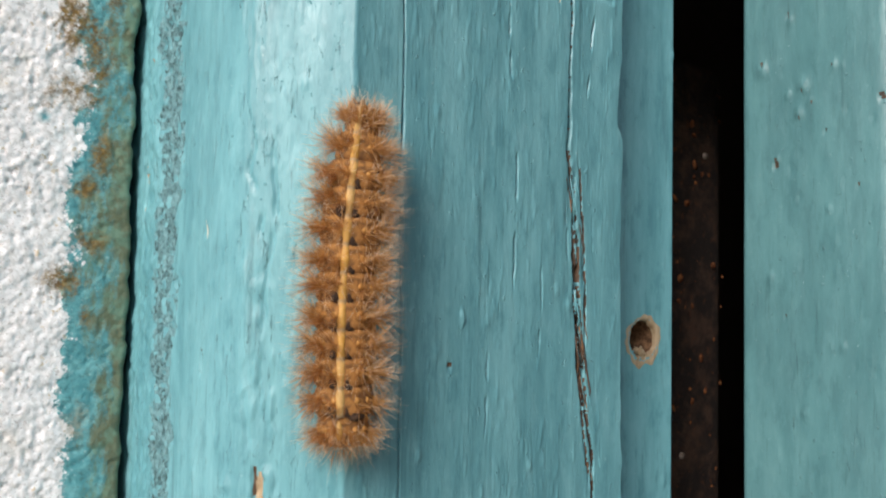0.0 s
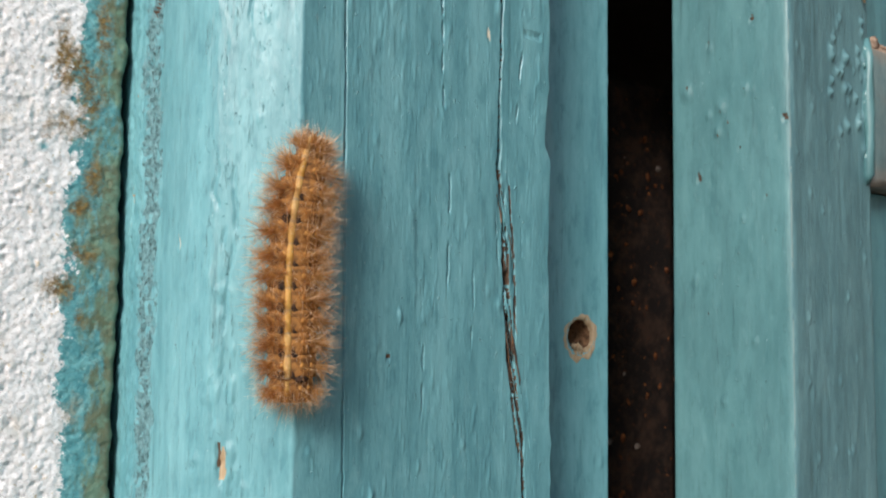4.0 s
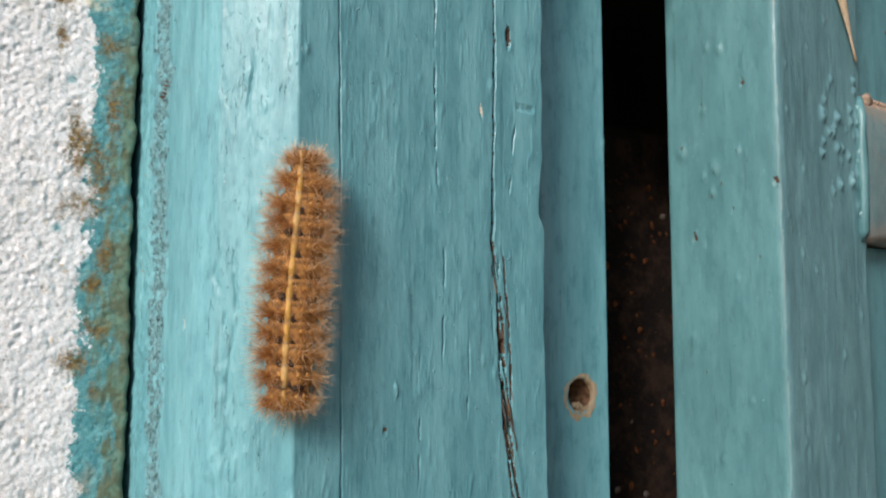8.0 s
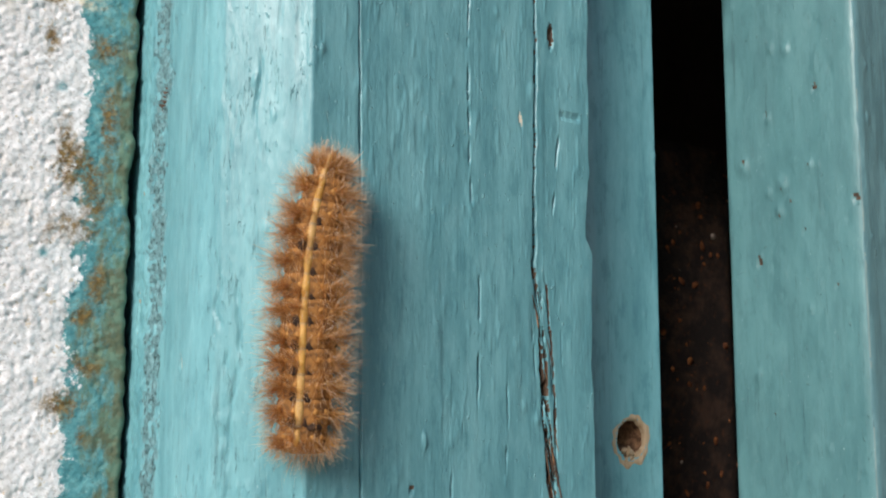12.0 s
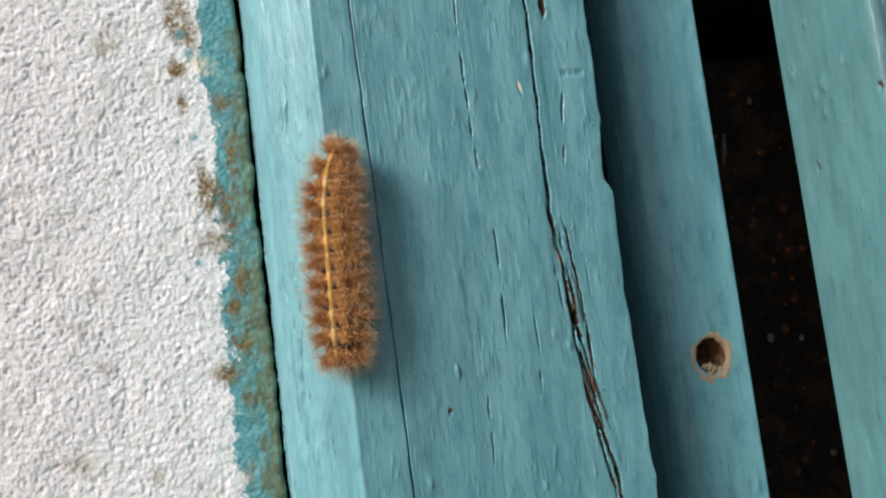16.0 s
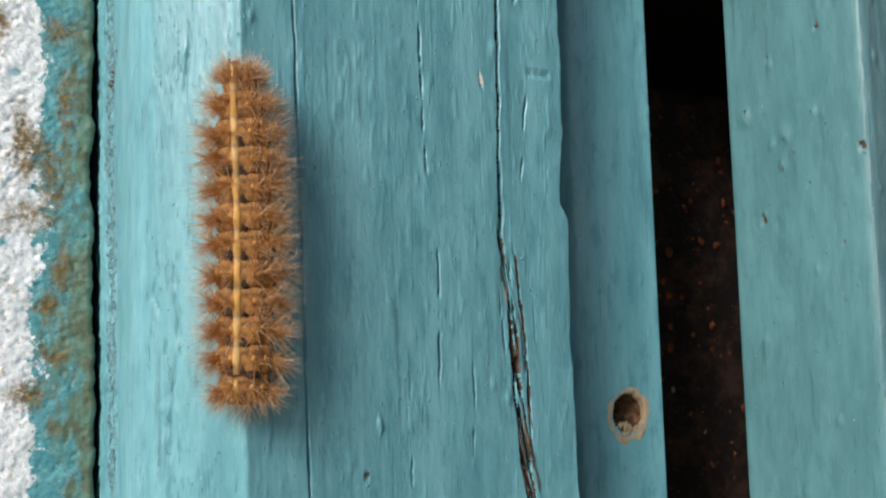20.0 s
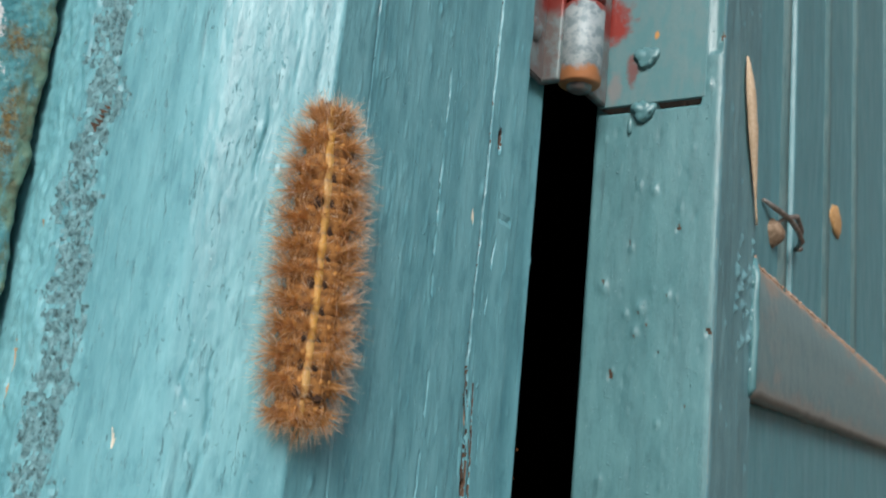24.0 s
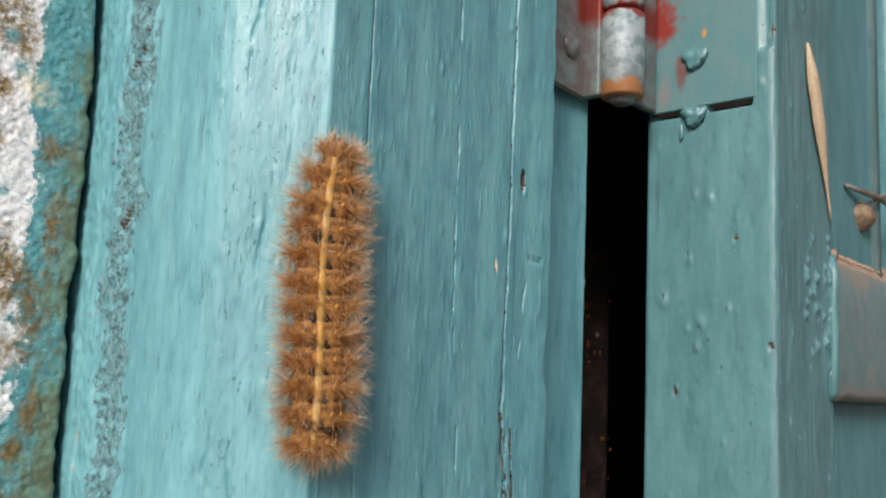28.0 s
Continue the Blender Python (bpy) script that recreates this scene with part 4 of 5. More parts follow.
def rail():
    bm = bmesh.new()
    rng = np.random.RandomState(3)
    cols = np.concatenate([np.linspace(0.1448, 0.1500, 8), np.linspace(0.152, 0.34, 60), [0.5, 0.99]])
    rings = []
    for i, x in enumerate(cols):
        drop = -0.021 * min(x - 0.145, 0.2)
        wav = 0.0005 * noise.noise(Vector((x * 160, 0, 0)))
        end = 0.0010 * math.exp(-((x - 0.1448) / 0.0016) ** 2)
        prof = [(BOARD + 0.0006, 1.2506), (0.0594, 1.2486), (0.0579, 1.2465), (0.0570, 1.2450), (0.0566, 1.2380), (0.0567, 1.2300), (0.0568, 1.2235), (0.0572, 1.2222), (0.0590, 1.2219), (0.0640, 1.2221)]
        rings.append([bm.verts.new((x + 0.0008 * noise.noise(Vector((0, z * 420, 3))) * (i < 3), y + end, z + drop + wav + 0.0004 * noise.noise(Vector((x * 300, y * 500, z * 90))))) for y, z in prof])
    for a, b in zip(rings, rings[1:]):
        for k in range(len(a) - 1):
            bm.faces.new((a[k], b[k], b[k + 1], a[k + 1])).material_index = 1 if k < 2 else 0
    bm.faces.new(rings[0])
    bm.faces.new(rings[-1][::-1])
    bmesh.ops.recalc_face_normals(bm, faces=bm.faces[:])
    for k in range(14):
        z = 1.2235 + 0.0017 * k + rng.uniform(-0.0006, 0.0006)
        part("paint_bead", blob(rng.uniform(0.0004, 0.0009), 0.8, 0.8, 1.6, 0.5, k, 2), PAINT_DOOR, door, "", True, pose(0.1449 + rng.uniform(-0.0006, 0.0004), 0.0572, z))
    part("paint_run", tube([(0.1456, 0.0572, 1.2474), (0.1450, 0.0569, 1.2440), (0.1453, 0.0568, 1.2390), (0.1448, 0.0569, 1.2340), (0.1451, 0.0568, 1.2285), (0.1447, 0.0570, 1.2235), (0.1448, 0.0574, 1.2218)], [0.0005, 0.0010, 0.0008, 0.0011, 0.0008, 0.0010, 0.0004], 12), PAINT_DOOR, door)
    part("rail", bm, [STRAP, DUST], door, "greyed teal rail with brown dust along its top")


rail()


def dust():
    rng = random.Random(8)
    bm = bmesh.new()
    for k in range(800):
        x = 0.1475 + (0.33 - 0.1475) * rng.random() ** 1.3
        y = rng.uniform(0.0586, 0.0602)
        r = 0.00012 + 0.0005 * rng.random() ** 2
        z = 1.2474 - 0.021 * min(x - 0.145, 0.2) + (y - 0.0578) * 0.65 + r * 0.3
        m = Matrix.Translation((x, y, z)) @ Euler([rng.uniform(0, 6) for _ in range(3)]).to_matrix().to_4x4() @ Matrix.Diagonal((r, r * rng.uniform(0.5, 1), r * rng.uniform(0.4, 0.9), 1))
        bmesh.ops.create_icosphere(bm, subdivisions=1, radius=1.0, matrix=m)
    ob = part("dust", bm, DUST)
    tagged(ob, "brown dust and grit lying on the door's rail", "dust", "", "stuff")


dust()


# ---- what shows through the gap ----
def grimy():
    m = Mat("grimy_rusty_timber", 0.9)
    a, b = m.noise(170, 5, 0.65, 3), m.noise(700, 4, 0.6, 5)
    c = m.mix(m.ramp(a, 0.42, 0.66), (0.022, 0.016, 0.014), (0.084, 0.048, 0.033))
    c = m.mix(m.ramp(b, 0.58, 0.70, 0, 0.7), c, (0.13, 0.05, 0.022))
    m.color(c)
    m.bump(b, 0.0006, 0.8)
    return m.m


def behind():
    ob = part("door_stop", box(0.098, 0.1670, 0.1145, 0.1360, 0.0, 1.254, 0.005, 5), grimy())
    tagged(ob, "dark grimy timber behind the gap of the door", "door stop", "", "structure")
    rng = random.Random(21)
    for nm, mat, count, label in (("rust_flakes", RUSTFLAKE, 170, "orange rust flakes caught on dark timber in the gap"), ("pale_flakes", PALEFLAKE, 9, "pale flakes of paint caught on dark timber in the gap")):
        bm = bmesh.new()
        for k in range(count):
            x, z = rng.uniform(0.112, 0.166), 1.15 + 0.100 * rng.random() ** 0.8
            r = 0.0002 + 0.0008 * rng.random() ** 2
            m = Matrix.Translation((x, 0.1144, z)) @ Euler([rng.uniform(-0.4, 0.4), rng.uniform(0, 6), rng.uniform(-0.4, 0.4)]).to_matrix().to_4x4() @ Matrix.Diagonal((r, r * 0.35, r * rng.uniform(0.5, 1.5), 1))
            bmesh.ops.create_icosphere(bm, subdivisions=1, radius=1.0, matrix=m)
        for x, z, r in (((0.1403, 1.2209, 0.0010), (0.1395, 1.2024, 0.0009), (0.1362, 1.2105, 0.0006)) if mat is RUSTFLAKE else ((0.1329, 1.1952, 0.0009), (0.1260, 1.2261, 0.0007), (0.1396, 1.1945, 0.0006))):
            bmesh.ops.create_icosphere(bm, subdivisions=2, radius=r, matrix=Matrix.Translation((x, 0.1144, z)) @ Matrix.Diagonal((0.9, 0.3, 1.1, 1)))
        tagged(part(nm, bm, mat), label, "flakes", "", "stuff")
    sp = part("splinter", tube([(0.1296, 0.1141, 1.2372), (0.1290, 0.1139, 1.2339), (0.1284, 0.1141, 1.2310)], [0.0003, 0.0005, 0.0003], 6), PALEFLAKE)
    tagged(sp, "thin pale wood splinter stuck to the dark timber", "splinter")
    # closed room added unseen, coloured near-black so the gap goes dark
    tagged(part("inner_wall", box(-0.2, 1.3, 0.60, 0.65, 0.0, 2.6), SHADEWOOD), "dark wall of an added unlit room that keeps the gap black", "wall", "", "structure")
    tagged(part("inner_ceiling", box(-0.2, 1.3, 0.14, 0.65, 2.6, 2.65), SHADEWOOD), "dark ceiling of an added room that keeps the gap black", "ceiling", "", "structure")
    tagged(part("inner_side_wall", box(-0.25, -0.2, 0.32, 0.65, 0.0, 2.6), SHADEWOOD), "dark side wall of an added room that keeps light out", "wall", "", "structure")
    tagged(part("inner_far_wall", box(1.3, 1.35, 0.32, 0.65, 0.0, 2.6), SHADEWOOD), "dark side wall of an added room that keeps light out", "wall", "", "structure")
    tagged(part("door_head", box(0.0366, 1.02, 0.058, 0.11, 2.052, 2.10, 0.003), PAINT), "teal painted wooden head of the door frame", "door frame", "", "structure")


behind()
# added wall, never in view, that blocks sky light from the right
tagged(part("wall_shade_block", box(1.06, 1.20, -3.0, 0.108, 0.0, 2.6, 0.004), BARE), "unseen dark timber wall added to block light from the right", "wall", "", "structure")


# ---- the hinge ----
def hinge():
    root = new("butt_hinge")
    tagged(root, "painted steel butt hinge with red rust round its knuckle", "hinge")
    # leaf on the rebate: a plate with a slanted lower edge
    bm = bmesh.new()
    for y in (0.0846, 0.0858):
        for x, z in ((0.0892, 1.2726), (0.1085, 1.2712), (0.1085, 1.338), (0.0892, 1.338)):
            bm.verts.new((x, y, z))
    bm.verts.ensure_lookup_table()
    v = bm.verts
    for f in ((0, 1, 2, 3), (7, 6, 5, 4), (0, 4, 5, 1), (1, 5, 6, 2), (2, 6, 7, 3), (3, 7, 4, 0)):
        bm.faces.new([v[i] for i in f])
    bmesh.ops.recalc_face_normals(bm, faces=bm.faces[:])
    bmesh.ops.bevel(bm, geom=bm.edges[:], offset=0.0003, segments=2, affect="EDGES")
    part("frame_leaf", bm, STEEL, root, "bare steel leaf stained pink with rust", False)
    part("door_leaf", box(0.12152, 0.1222, 0.0604, 0.0800, 1.2709, 1.338, 0.0001, 1), LEAF, root, "leaf painted over in teal, rust showing through", False)
    cx, cy, r = 0.1112, 0.0792, 0.0037
    for z0, z1 in ((1.2712, 1.2860), (1.2864, 1.3030), (1.3034, 1.3200), (1.3204, 1.338)):
        part("knuckle", tube([(cx, cy, z0), (cx, cy, z0 + 0.0004), (cx, cy, z1 - 0.0004), (cx, cy, z1)], [r - 0.0004, r, r, r - 0.0004], 28), KNUCKLE, root)
    part("pin", tube([(cx, cy, 1.2700), (cx, cy, 1.2706), (cx, cy, 1.30)], [0.0012, 0.0022, 0.0022], 16), STEEL, root)
    # curl of each leaf into the knuckle
    part("frame_leaf_curl", box(cx - 0.0036, cx - 0.0016, 0.0815, 0.0858, 1.2714, 1.338, 0.0005), STEEL, root)
    part("door_leaf_curl", box(cx + 0.0022, 0.1212, 0.0783, 0.0800, 1.2710, 1.338, 0.0005), STEEL, root)
    for y, z, k, thick in ((0.0712, 1.2796, 1.0, 0.20), (0.0713, 1.2694, 0.95, 0.42), (0.0665, 1.3100, 1.0, 0.20)):
        b = blob(0.0020 * k, thick, 1.05, 1.0, 0.75, y * 900, 3)
        part("screw_head", b, PAINT_DOOR, root, "", True, pose(0.1211, y, z))
    part("screw_head", blob(0.0020, 1, 0.5, 1.1, 0.2, 4, 3), STEEL, root, "", True, pose(0.1035, 0.0845, 1.2795))
    part("paint_run", blob(0.0006, 0.5, 0.7, 2.6, 0.2, 7, 2), PAINT_DOOR, root, "", True, pose(0.1212, 0.0735, 1.2668))
    return root


hinge()


# ---- small things caught on the door ----
def straw_blade():
    bm = bmesh.new()
    rings = []
    for k in range(15):
        f = k / 14
        x = 0.1340 + (0.1442 - 0.1340) * f 
        z = 1.2828 + (1.2535 - 1.2828) * f
        w = 0.0025 * (math.sin(math.pi * min(1, f * 1.6 + 0.06)) if f < 0.36 else 1.0) * (1.0 if f < 0.45 else max(0.18, 1 - (f - 0.45) * 2.0))
        y = FRONT - 0.0006
        rings.append([bm.verts.new((x + a * w, y - b, z)) for a, b in ((-1, 0), (0, 0.0009 * w / 0.0019), (1, 0), (0, -0.0002))])
    for a, b in zip(rings, rings[1:]):
        for k in range(4):
            bm.faces.new((a[k], a[(k + 1) % 4], b[(k + 1) % 4], b[k]))
    bm.faces.new(rings[0][::-1])
    bm.faces.new(rings[-1])
    bmesh.ops.recalc_face_normals(bm, faces=bm.faces[:])
    tagged(part("straw_blade", bm, STRAW), "dry cream-coloured straw blade stuck to the teal door", "straw")


straw_blade()


def husk():
    root = new("hanging_husk")
    tagged(root, "small dry brown husk hanging from a bent wire on the door", "husk")
    bm = bmesh.new()
    bmesh.ops.create_uvsphere(bm, u_segments=18, v_segments=14, radius=1.0)
    for v in bm.verts:
        t = (v.co.z + 1) / 2
        k = 0.6 + 0.55 * math.sin(math.pi * min(1, t * 0.9 + 0.08)) - 0.5 * t * t
        v.co = Vector((v.co.x * 0.0040 * k, v.co.y * 0.0032 * k, v.co.z * 0.0038)) * (1 + 0.12 * noise.noise(v.co * 2.5))
    part("husk", bm, HUSK, root, "", True, pose(0.1700, 0.0605, 1.2585, 0, 14, 0))
    part("wire", tube([(0.1600, 0.0594, 1.2628), (0.1660, 0.0582, 1.2624), (0.1735, 0.0572, 1.2622), (0.1810, 0.0568, 1.2612), (0.1890, 0.0574, 1.2604), (0.1945, 0.0600, 1.2598)], [0.0004, 0.0006, 0.0006, 0.0006, 0.0006, 0.0005], 8), WIRE, root)
    part("wire", tube([(0.1705, 0.0592, 1.2602), (0.1735, 0.0576, 1.2624), (0.1790, 0.0566, 1.2638), (0.1860, 0.0570, 1.2622), (0.1925, 0.0588, 1.2612)], [0.0004, 0.0005, 0.0006, 0.0006, 0.0004], 8), WIRE, root)
    part("stub", blob(0.0010, 1, 1, 0.8, 0.3, 3), WIRE, root, "", True, pose(0.1940, 0.0592, 1.2600))


husk()
tagged(part("resin_spot", blob(0.0040, 2.2, 0.3, 1.2, 0.22, 5, 3), ORANGE, None, "", True, pose(0.2490, BOARD, 1.2801)), "orange-brown resin lump on a teal plank", "resin")
tagged(part("dead_leaf_scrap", blob(0.0016, 1.2, 0.4, 0.8, 0.6, 9, 2), DUST, None, "", True, pose(0.1500, 0.0585, 1.2478)), "brown crumpled scrap of dead leaf on the rail", "scrap")

# ---- ground ----
bm = bmesh.new()
bmesh.ops.create_circle(bm, cap_ends=True, segments=48, radius=400.0)
tagged(part("ground", bm, EARTH), "bare packed earth ground before the wall", "ground", "", "structure")


# ---- the caterpillar ----
def hair_mat(name, a, b, c, through_light):
    m = Mat(name, 0.35)
    geo = m.nt.nodes.new("ShaderNodeNewGeometry")
    r = geo.outputs["Random Per Island"]
    col = m.mix(m.ramp(r, 0.0, 0.55), a, b)
    col = m.mix(m.ramp(r, 0.60, 0.95), col, c)
    m.color(col)
    m.b.inputs["Specular IOR Level"].default_value = 0.45
    tr = m.node("ShaderNodeBsdfTranslucent")
    m.link(col, tr.inputs["Color"])
    mx = m.node("ShaderNodeMixShader", Fac=through_light)
    m.link(m.b.outputs[0], mx.inputs[1])
    m.link(tr.outputs[0], mx.inputs[2])
    m.link(mx.outputs[0], m.nt.nodes["Material Output"].inputs["Surface"])
    return m.m


def stripe_mat():
    m = Mat("yellow_back_stripe", 0.5)
    n = m.noise(1800, 3, 0.6, 2)
    info = m.nt.nodes.new("ShaderNodeObjectInfo")
    c = m.mix(m.ramp(n, 0.35, 0.65), (0.58, 0.285, 0.045), (0.68, 0.39, 0.09))
    c = m.mix(m.math("MULTIPLY", info.outputs["Random"], 0.5), c, (0.62, 0.44, 0.20))
    # each ring's mark ends grey where the rings meet
    y = m.math("ABSOLUTE", m.axis()[1])
    c = m.mix(m.ramp(m.math("ADD", y, m.math("MULTIPLY", n, 0.0006)), 0.0013, 0.0017, 0.0, 0.75), c, (0.34, 0.25, 0.16))
    m.color(c)
    return m.m


HAIR = hair_mat("rust_brown_bristles", (0.35, 0.148, 0.036), (0.68, 0.355, 0.105), (0.85, 0.57, 0.27), 0.42)
TIPS = hair_mat("pale_bristle_tips", (0.64, 0.40, 0.19), (0.90, 0.71, 0.50), (0.96, 0.91, 0.82), 0.50)
STRIPE = stripe_mat()
SKIN = plain("dark_mottled_skin", (0.13, 0.055, 0.016), (0.40, 0.185, 0.048), 0.85, 1300)
SPOT = plain("black_brown_patch", (0.016, 0.009, 0.006), (0.060, 0.028, 0.012), 0.85)
WART = plain("orange_wart", (0.36, 0.16, 0.035), (0.55, 0.28, 0.07), 0.7)
HEAD = plain("dark_head_capsule", (0.04, 0.02, 0.012), (0.14, 0.06, 0.03), 0.3)
COUNT = 12
ASIDE = 0.0006  # the stripe lies this far off the body's middle
WIDTHS = [0.58, 0.78, 0.91, 0.98, 1.0, 1.0, 1.0, 1.0, 1.0, 0.98, 0.95, 0.84]


def tuft(deg, wide, lean, rng, count, short=1.0):
    """One burst of bristles from a wart on a segment; lean: how far it sweeps to the head (+) or tail (-)."""
    verts, faces, slots = [], [], []
    a = math.radians(deg)
    base = Vector((ASIDE + math.sin(a) * 0.0030 * wide, rng.uniform(-0.0005, 0.0005), -0.0020 + math.cos(a) * 0.0020 * wide))
    axis = Vector((math.sin(a), lean + rng.uniform(-0.12, 0.12), math.cos(a) * 0.95)).normalized()
    for k in range(count):
        while True:
            w = Vector((rng.uniform(-1, 1), rng.uniform(-1, 1), rng.uniform(-1, 1)))
            inside = w.length < 1
            w.y *= 1.2
            if inside and (axis * 0.72 + w).dot(axis) > 0.08:
                break
        d = (axis * 0.72 + w).normalized()
        long = (0.0011 + 0.0022 * rng.random()) * (1.0 + 0.18 * abs(math.sin(a))) * (0.85 + 0.15 * wide) * short
        if abs(deg) < 24 and short == 1.0:
            long *= 0.72
        if rng.random() < 0.16:
            long = rng.uniform(0.0027, 0.0040) * (0.8 + 0.2 * wide) * short
        p = base + Vector((rng.gauss(0, 0.00016), rng.gauss(0, 0.00022), rng.gauss(0, 0.00010)))
        bend = Vector((rng.gauss(0, 0.05), rng.gauss(0, 0.05), rng.gauss(-0.02, 0.05))) * long
        q = d.to_track_quat("Z", "Y")
        r = rng.uniform(0.000015, 0.000025)
        b0 = len(verts)
        for f, rr in ((0.0, r), (0.60, r * 0.9)):
            c = p + d * long * f + bend * f * f
            for j in range(3):
                verts.append(c + q @ Vector((math.cos(j * 2.0944) * rr, math.sin(j * 2.0944) * rr, 0)))
        verts.append(p + d * long + bend)
        for j in range(3):
            k2 = (j + 1) % 3
            faces.append((b0 + j, b0 + k2, b0 + 3 + k2, b0 + 3 + j))
            faces.append((b0 + 3 + j, b0 + 3 + k2, b0 + 6))
            slots += [0, 1]
    me = bpy.data.meshes.new("bristle_tuft")
    me.from_pydata([tuple(v) for v in verts], [], faces)
    me.materials.append(HAIR)
    me.materials.append(TIPS)
    me.polygons.foreach_set("material_index", slots)
    me.update()
    return me


def ring_mesh(wide, length):
    bm = bmesh.new()
    bmesh.ops.create_uvsphere(bm, u_segments=20, v_segments=12, radius=1.0)
    for v in bm.verts:
        x, y, z = v.co.x, v.co.z, v.co.y
        k = (1 - abs(y) ** 6) ** 0.32 / max(1e-3, math.sqrt(max(1e-6, 1 - y * y)))
        lump = 1 + 0.05 * noise.noise(Vector((x, y, z)) * 2.6 + Vector((wide * 9, 0, 0)))
        v.co = Vector((ASIDE + x * k * 0.0031 * wide * lump, y * length * 0.5, -0.0020 + z * k * 0.0020 * wide * lump))
    bmesh.ops.recalc_face_normals(bm, faces=bm.faces[:])
    return bm


def caterpillar():
    rng = random.Random(5)
    root = new("caterpillar")
    tagged(root, "rust-brown hairy caterpillar with a yellow back stripe crawling up a post", "caterpillar")
    rings = []
    for i in range(COUNT):
        wide = WIDTHS[i]
        seg = part("body_segment", ring_mesh(wide, 0.0034), SKIN, root)
        lean = 1.1 if i == 0 else 0.4 if i == 1 else -0.8 if i == COUNT - 1 else -0.6 if i == COUNT - 2 else rng.uniform(-0.08, 0.08)
        for deg in (-106, -80, -53, -24, 24, 53, 80, 106):
            part("bristle_tuft", tuft(deg, wide, lean, rng, 16 if i >= COUNT - 2 and 0 < deg < 60 else 44 if abs(deg) < 30 else 76, (0.95, 1.0)[i] if i in (0, 1) and abs(deg) < 50 else 0.78 if i in (0, COUNT - 1) else 1.0), HAIR, seg)
        if i in (0, COUNT - 1):
            for deg in (-70, -38, -12, 12, 38, 70):
                part("bristle_tuft", tuft(deg, wide * 0.75, 2.2 if i == 0 else -3.0, rng, 48, (1.25 if i == 0 else 1.45) - 0.005 * abs(deg)), HAIR, seg)
        if i < COUNT:
            st = bmesh.new()
            cols = []
            for k in range(7):
                y = (k / 6 - 0.5) * 0.0030 * (0.6 if i == COUNT - 1 else 1.0)
                w = 0.00040 * (1 + 0.15 * math.sin(k * 1.1 + i)) * (0.75 if i in (0, COUNT - 1) else 1.0)
                drop = -0.00035 * (1 - wide) * 8 * 0.5
                top = -0.0020 + 0.0020 * wide + 0.00012 - 0.00022 * abs(k / 6 - 0.5) * 2
                cols.append([st.verts.new((a * w, y, top + b)) for a, b in ((-1.0, -0.0002), (-0.8, 0.00003), (0, 0.00007), (0.8, 0.00003), (1.0, -0.0002))])
            for a, b in zip(cols, cols[1:]):
                for k in range(4):
                    st.faces.new((a[k], a[k + 1], b[k + 1], b[k]))
            bmesh.ops.recalc_face_normals(st, faces=st.faces[:])
            part("back_stripe", st, STRIPE, seg, "yellow cream stripe")
        if 1 < i < COUNT - 1:
            for sgn in ((-1, 1) if i % 3 == 0 or i > 6 else (1,)):
                part("dark_patch", blob(rng.uniform(0.00036, 0.00055), 0.9, 1.2, 0.16, 0.5, i, 3), SPOT, seg, "", True, pose(sgn * 0.00085 * wide, -0.0010, -0.0020 + 0.00187 * wide, 0, sgn * 20, 0))
        # dark lump standing in for the shaded gap before the last ring
        if i == COUNT - 2:
            part("dark_patch", blob(0.00070, 1.3, 0.55, 0.45, 0.4, 3, 3), SPOT, seg, "", True, pose(0.0017, -0.0015, -0.0004, 0, 28, 0))
        for deg in (-80, -53, -24, 24, 53, 80):
            a = math.radians(deg)
            part("wart", blob(0.00036, 1, 1, 0.5, 0.3, i, 2), WART, seg, "", True, pose(ASIDE + math.sin(a) * 0.0029 * wide, 0.0001, -0.0020 + math.cos(a) * 0.00195 * wide, 0, deg, 0))
        rings.append(seg)
    head = part("head", blob(0.00082, 1.0, 0.8, 0.9, 0.1, 2, 3), HEAD, root, "small shiny dark brown head")
    for sgn in (-1, 1):
        part("mouth_feeler", tube([(sgn * 0.0004, 0.0005, -0.0002), (sgn * 0.0005, 0.0009, -0.0004), (sgn * 0.0005, 0.0012, -0.0007)], [0.00016, 0.00012, 0.00006], 6), HEAD, head)
    return root, rings, head


crawler, segments, crawler_head = caterpillar()


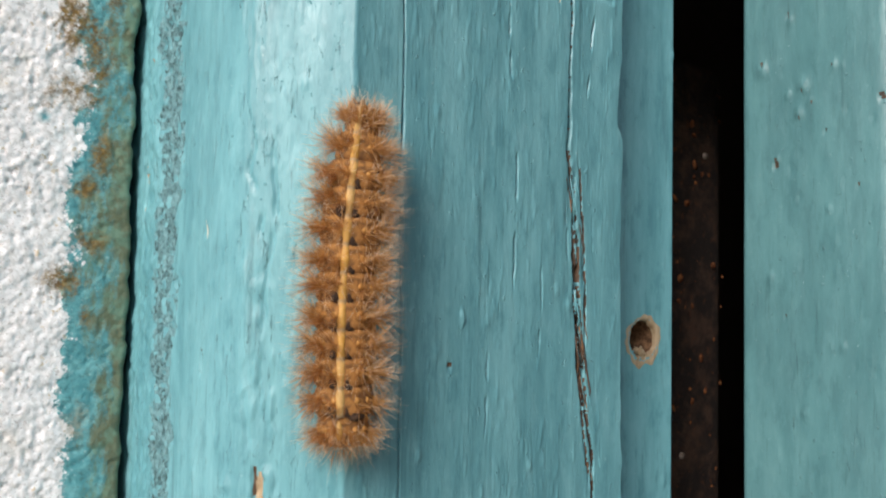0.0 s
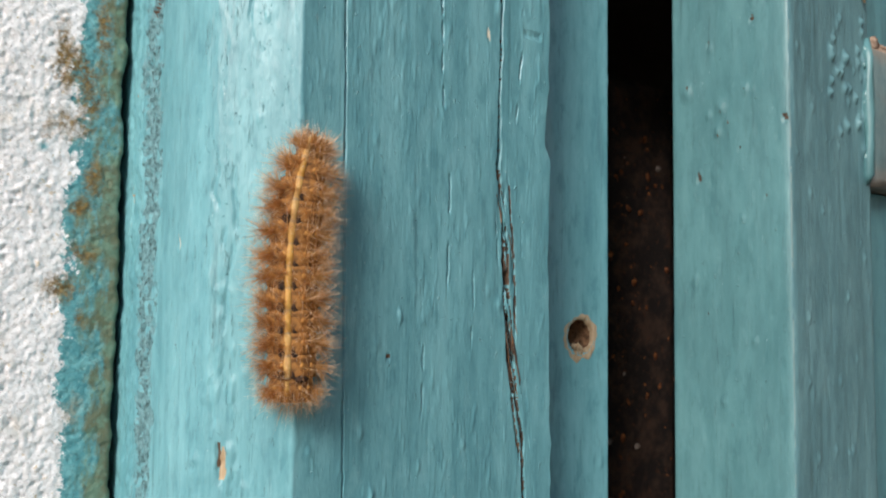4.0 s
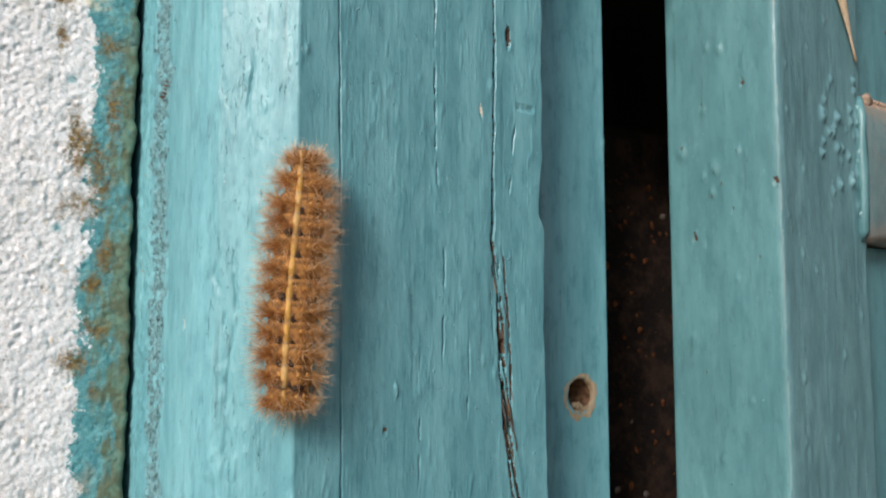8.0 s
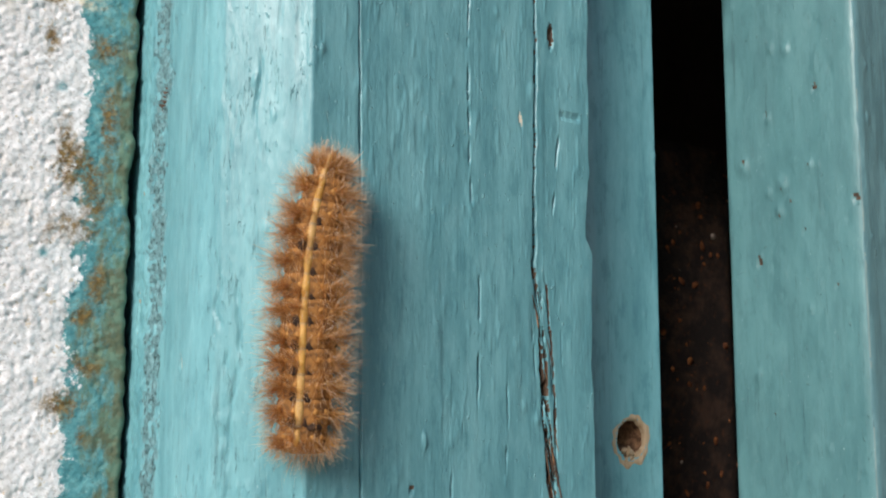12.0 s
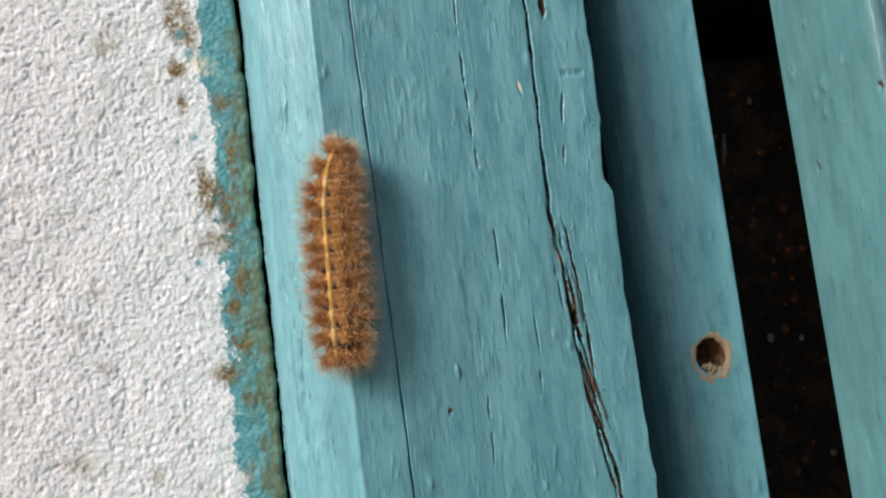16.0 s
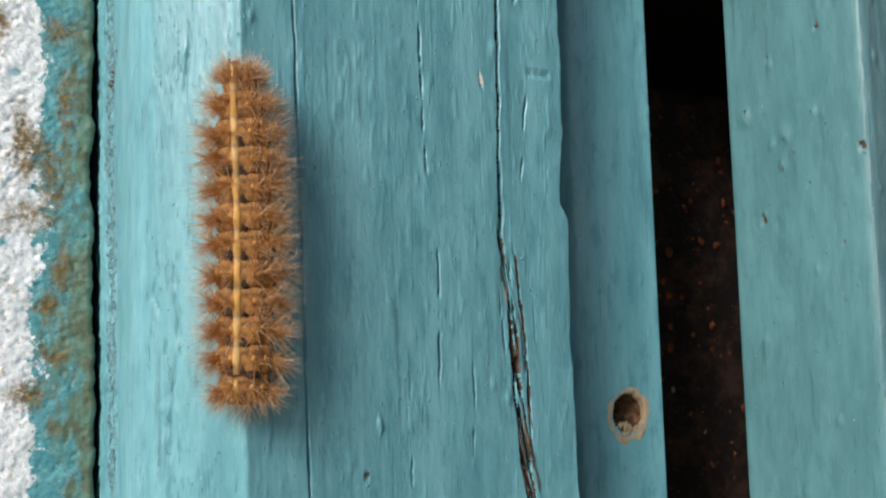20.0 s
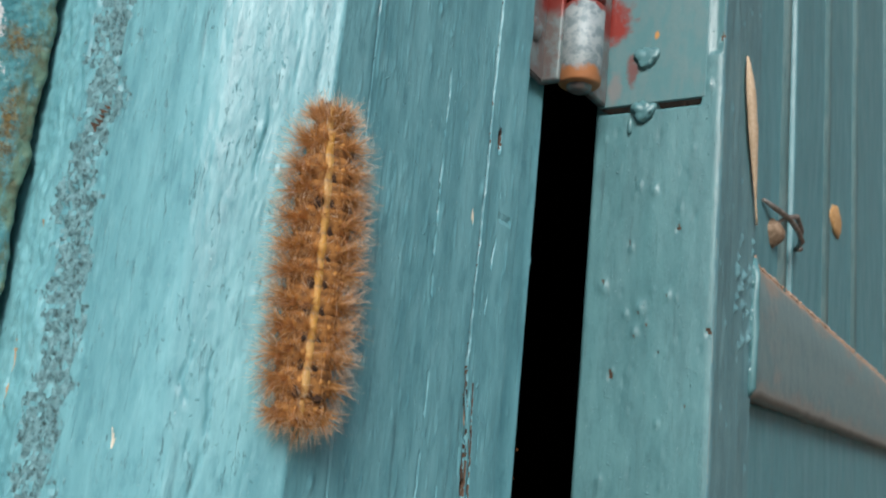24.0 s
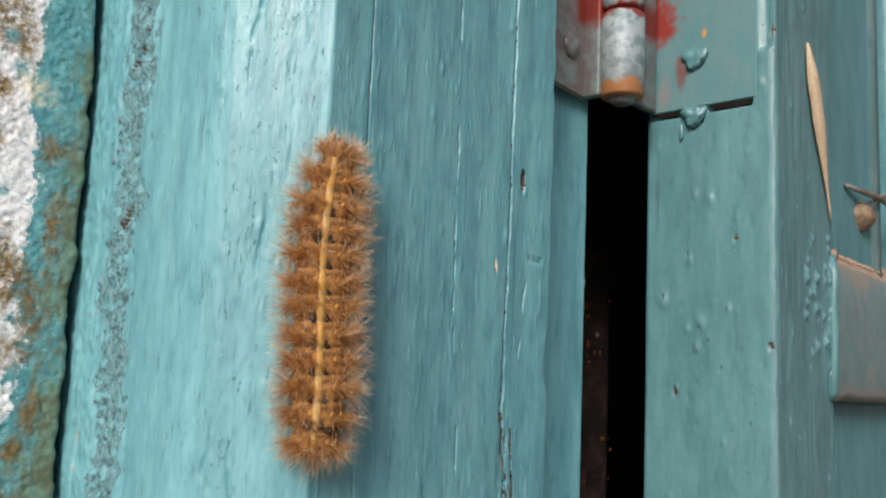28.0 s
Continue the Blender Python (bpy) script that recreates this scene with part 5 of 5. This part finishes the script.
# ---- what moves ----
def motions():
    # seconds; height of head and tail end over 1.215 m; sideways place of the back at six even steps from head to tail (millimetres)
    spine = [
        (0.0, 5.0, -27.1, 0.1, -0.5, -1.2, -1.3, -1.4, -1.3),
        (0.5, 4.3, -27.1, 1.9, -0.6, -1.3, -1.4, -1.4, -1.4),
        (1.0, 2.7, -27.4, 3.0, -1.0, -1.4, -1.4, -1.3, -1.4),
        (1.5, 3.0, -27.3, 2.6, -0.8, -1.4, -1.4, -1.3, -1.4),
        (2.0, 3.6, -27.3, 0.7, -1.3, -1.5, -1.4, -1.4, -1.5),
        (2.5, 4.3, -26.5, -0.3, -1.5, -1.6, -1.5, -1.4, -1.5),
        (3.0, 4.5, -25.4, 0.8, -0.8, -1.4, -1.5, -1.4, -1.4),
        (3.5, 4.4, -24.8, 1.1, -0.7, -1.4, -1.5, -1.4, -1.4),
        (5.5, 8.7, -22.1, 2.0, 0.9, -0.8, -1.5, -1.5, -1.6),
        (6.0, 9.9, -20.8, 0.5, 0.2, -1.0, -1.5, -1.5, -1.6),
        (6.5, 10.2, -20.1, 0.5, 0.2, -1.1, -1.4, -1.4, -1.4),
        (7.0, 10.5, -20.1, 0.7, 0.3, -1.1, -1.4, -1.4, -1.3),
        (7.5, 12.3, -18.2, 0.1, -0.1, -0.9, -1.3, -1.4, -1.4),
        (8.0, 14.0, -16.1, 0.1, -0.2, -0.6, -1.3, -1.5, -1.7),
        (8.5, 14.9, -15.6, -0.2, -0.3, -0.6, -1.2, -1.4, -1.5),
        (9.0, 14.7, -15.4, -0.3, -0.4, -0.6, -1.1, -1.3, -1.4),
        (9.5, 14.8, -15.1, -0.5, -0.3, -0.6, -0.9, -1.2, -1.3),
        (10.0, 15.5, -14.9, -3.1, -1.3, -0.9, -0.8, -1.1, -1.2),
        (10.5, 16.7, -14.6, -2.0, -1.0, -0.9, -0.8, -1.1, -1.3),
        (11.0, 16.3, -14.6, -0.5, -0.6, -0.8, -0.8, -1.0, -1.3),
        (11.5, 15.2, -14.5, 2.2, 0.6, -0.5, -0.8, -1.0, -1.3),
        (13.5, 16.7, -14.4, 2.5, -0.3, -0.7, -0.8, -1.1, -1.4),
        (14.0, 15.9, -14.4, 4.1, 0.4, -0.5, -0.8, -1.1, -1.4),
        (14.5, 16.0, -14.7, 3.7, 0.8, -0.3, -0.7, -1.0, -1.4),
        (15.0, 17.0, -14.1, 1.3, 0.2, -0.4, -0.7, -1.0, -1.4),
        (15.5, 17.6, -12.4, 2.6, 0.4, -0.3, -0.6, -0.9, -1.2),
        (16.0, 17.2, -11.4, 3.5, 0.5, -0.3, -0.5, -0.7, -0.8),
        (16.5, 17.4, -11.3, 2.9, 0.5, -0.4, -0.5, -0.5, -0.3),
        (17.0, 17.6, -11.1, 1.1, -0.1, -0.7, -0.5, -0.4, 0.1),
        (17.5, 18.6, -10.8, 1.6, 0.1, -0.4, -0.3, -0.2, 0.1),
        (18.0, 20.2, -10.5, 3.6, 1.0, -0.0, -0.1, -0.2, -0.2),
        (18.5, 21.7, -10.5, 1.1, 0.3, -0.2, -0.2, -0.3, -0.3),
        (19.0, 20.8, -10.4, -1.1, -0.3, -0.3, -0.4, -0.4, -0.4),
        (19.5, 21.2, -10.5, -2.1, -1.0, -0.5, -0.4, -0.4, -0.4),
        (20.0, 22.2, -10.7, -0.8, -0.6, -0.5, -0.4, -0.6, -0.8),
        (20.5, 21.7, -9.7, 1.3, 0.4, -0.2, -0.4, -0.7, -1.0),
        (21.0, 22.0, -8.0, 1.0, 0.3, -0.2, -0.3, -0.6, -0.8),
        (21.5, 22.6, -7.1, -0.7, -0.5, -0.3, -0.4, -0.6, -0.8),
        (22.0, 23.2, -7.0, -1.2, -0.7, -0.3, -0.5, -0.6, -0.7),
        (22.5, 24.2, -5.6, -1.2, -0.7, -0.3, -0.6, -0.8, -0.9),
        (24.5, 29.2, -0.9, -1.6, -1.5, -1.4, -1.1, -1.0, -0.9),
        (25.0, 31.8, 0.1, -1.0, -1.2, -1.3, -1.1, -0.9, -0.8),
        (25.5, 31.9, 1.2, -0.3, -0.9, -1.2, -1.1, -1.0, -1.0),
        (26.0, 32.1, 2.6, -0.5, -1.0, -1.1, -0.8, -0.4, -0.2),
        (26.5, 32.1, 2.7, -1.2, -1.4, -1.1, -0.7, -0.5, -0.5),
        (27.0, 32.8, 3.1, -0.4, -1.1, -1.0, -0.6, -0.5, -0.6),
        (27.5, 33.1, 3.0, 1.1, -0.4, -0.9, -0.7, -0.6, -0.7),
        (28.0, 34.1, 2.8, 0.7, -0.6, -1.1, -0.9, -0.8, -1.0),
    ]
    normal = Vector((-0.38, -0.92, 0)).normalized()
    across = Vector((-normal.y, normal.x, 0))
    origin = Vector((0.0453, 0.0727, 1.215))
    frame_m = Matrix(((across.x, 0, normal.x), (across.y, 0, normal.y), (0, 1, 0))).to_4x4()
    knots = np.linspace(0, 1, 6)
    body, pieces, top = [], [[] for _ in segments], []
    for t, head, tail, *us in spine:
        head, tail = head + 1.2, tail - 1.9
        fit = np.polyfit(knots, us, 4)
        side = lambda f: float(np.polyval(fit, f))
        mid_z, mid_u = (head + tail) / 2, side(0.5)
        body.append((t, Matrix.Translation(origin + across * mid_u * 0.001 + Vector((0, 0, mid_z * 0.001))) @ frame_m))
        def at(f, sink=0.0):
            u, z = side(f), head + (tail - head) * f
            du, dz = side(f - 0.02) - side(f + 0.02), (head - tail) * 0.04
            return pose((u - mid_u) * 0.001, (z - mid_z) * 0.001, sink, 0, 0, math.degrees(math.atan2(-du, dz)))
        for i in range(COUNT):
            pieces[i].append((t, at(0.045 + 0.955 * (i + 0.5) / COUNT)))
        top.append((t, at(0.046, -0.0018)))
    walk(crawler, body)
    for seg, rows in zip(segments, pieces):
        walk(seg, rows)
    walk(crawler_head, top)


motions()
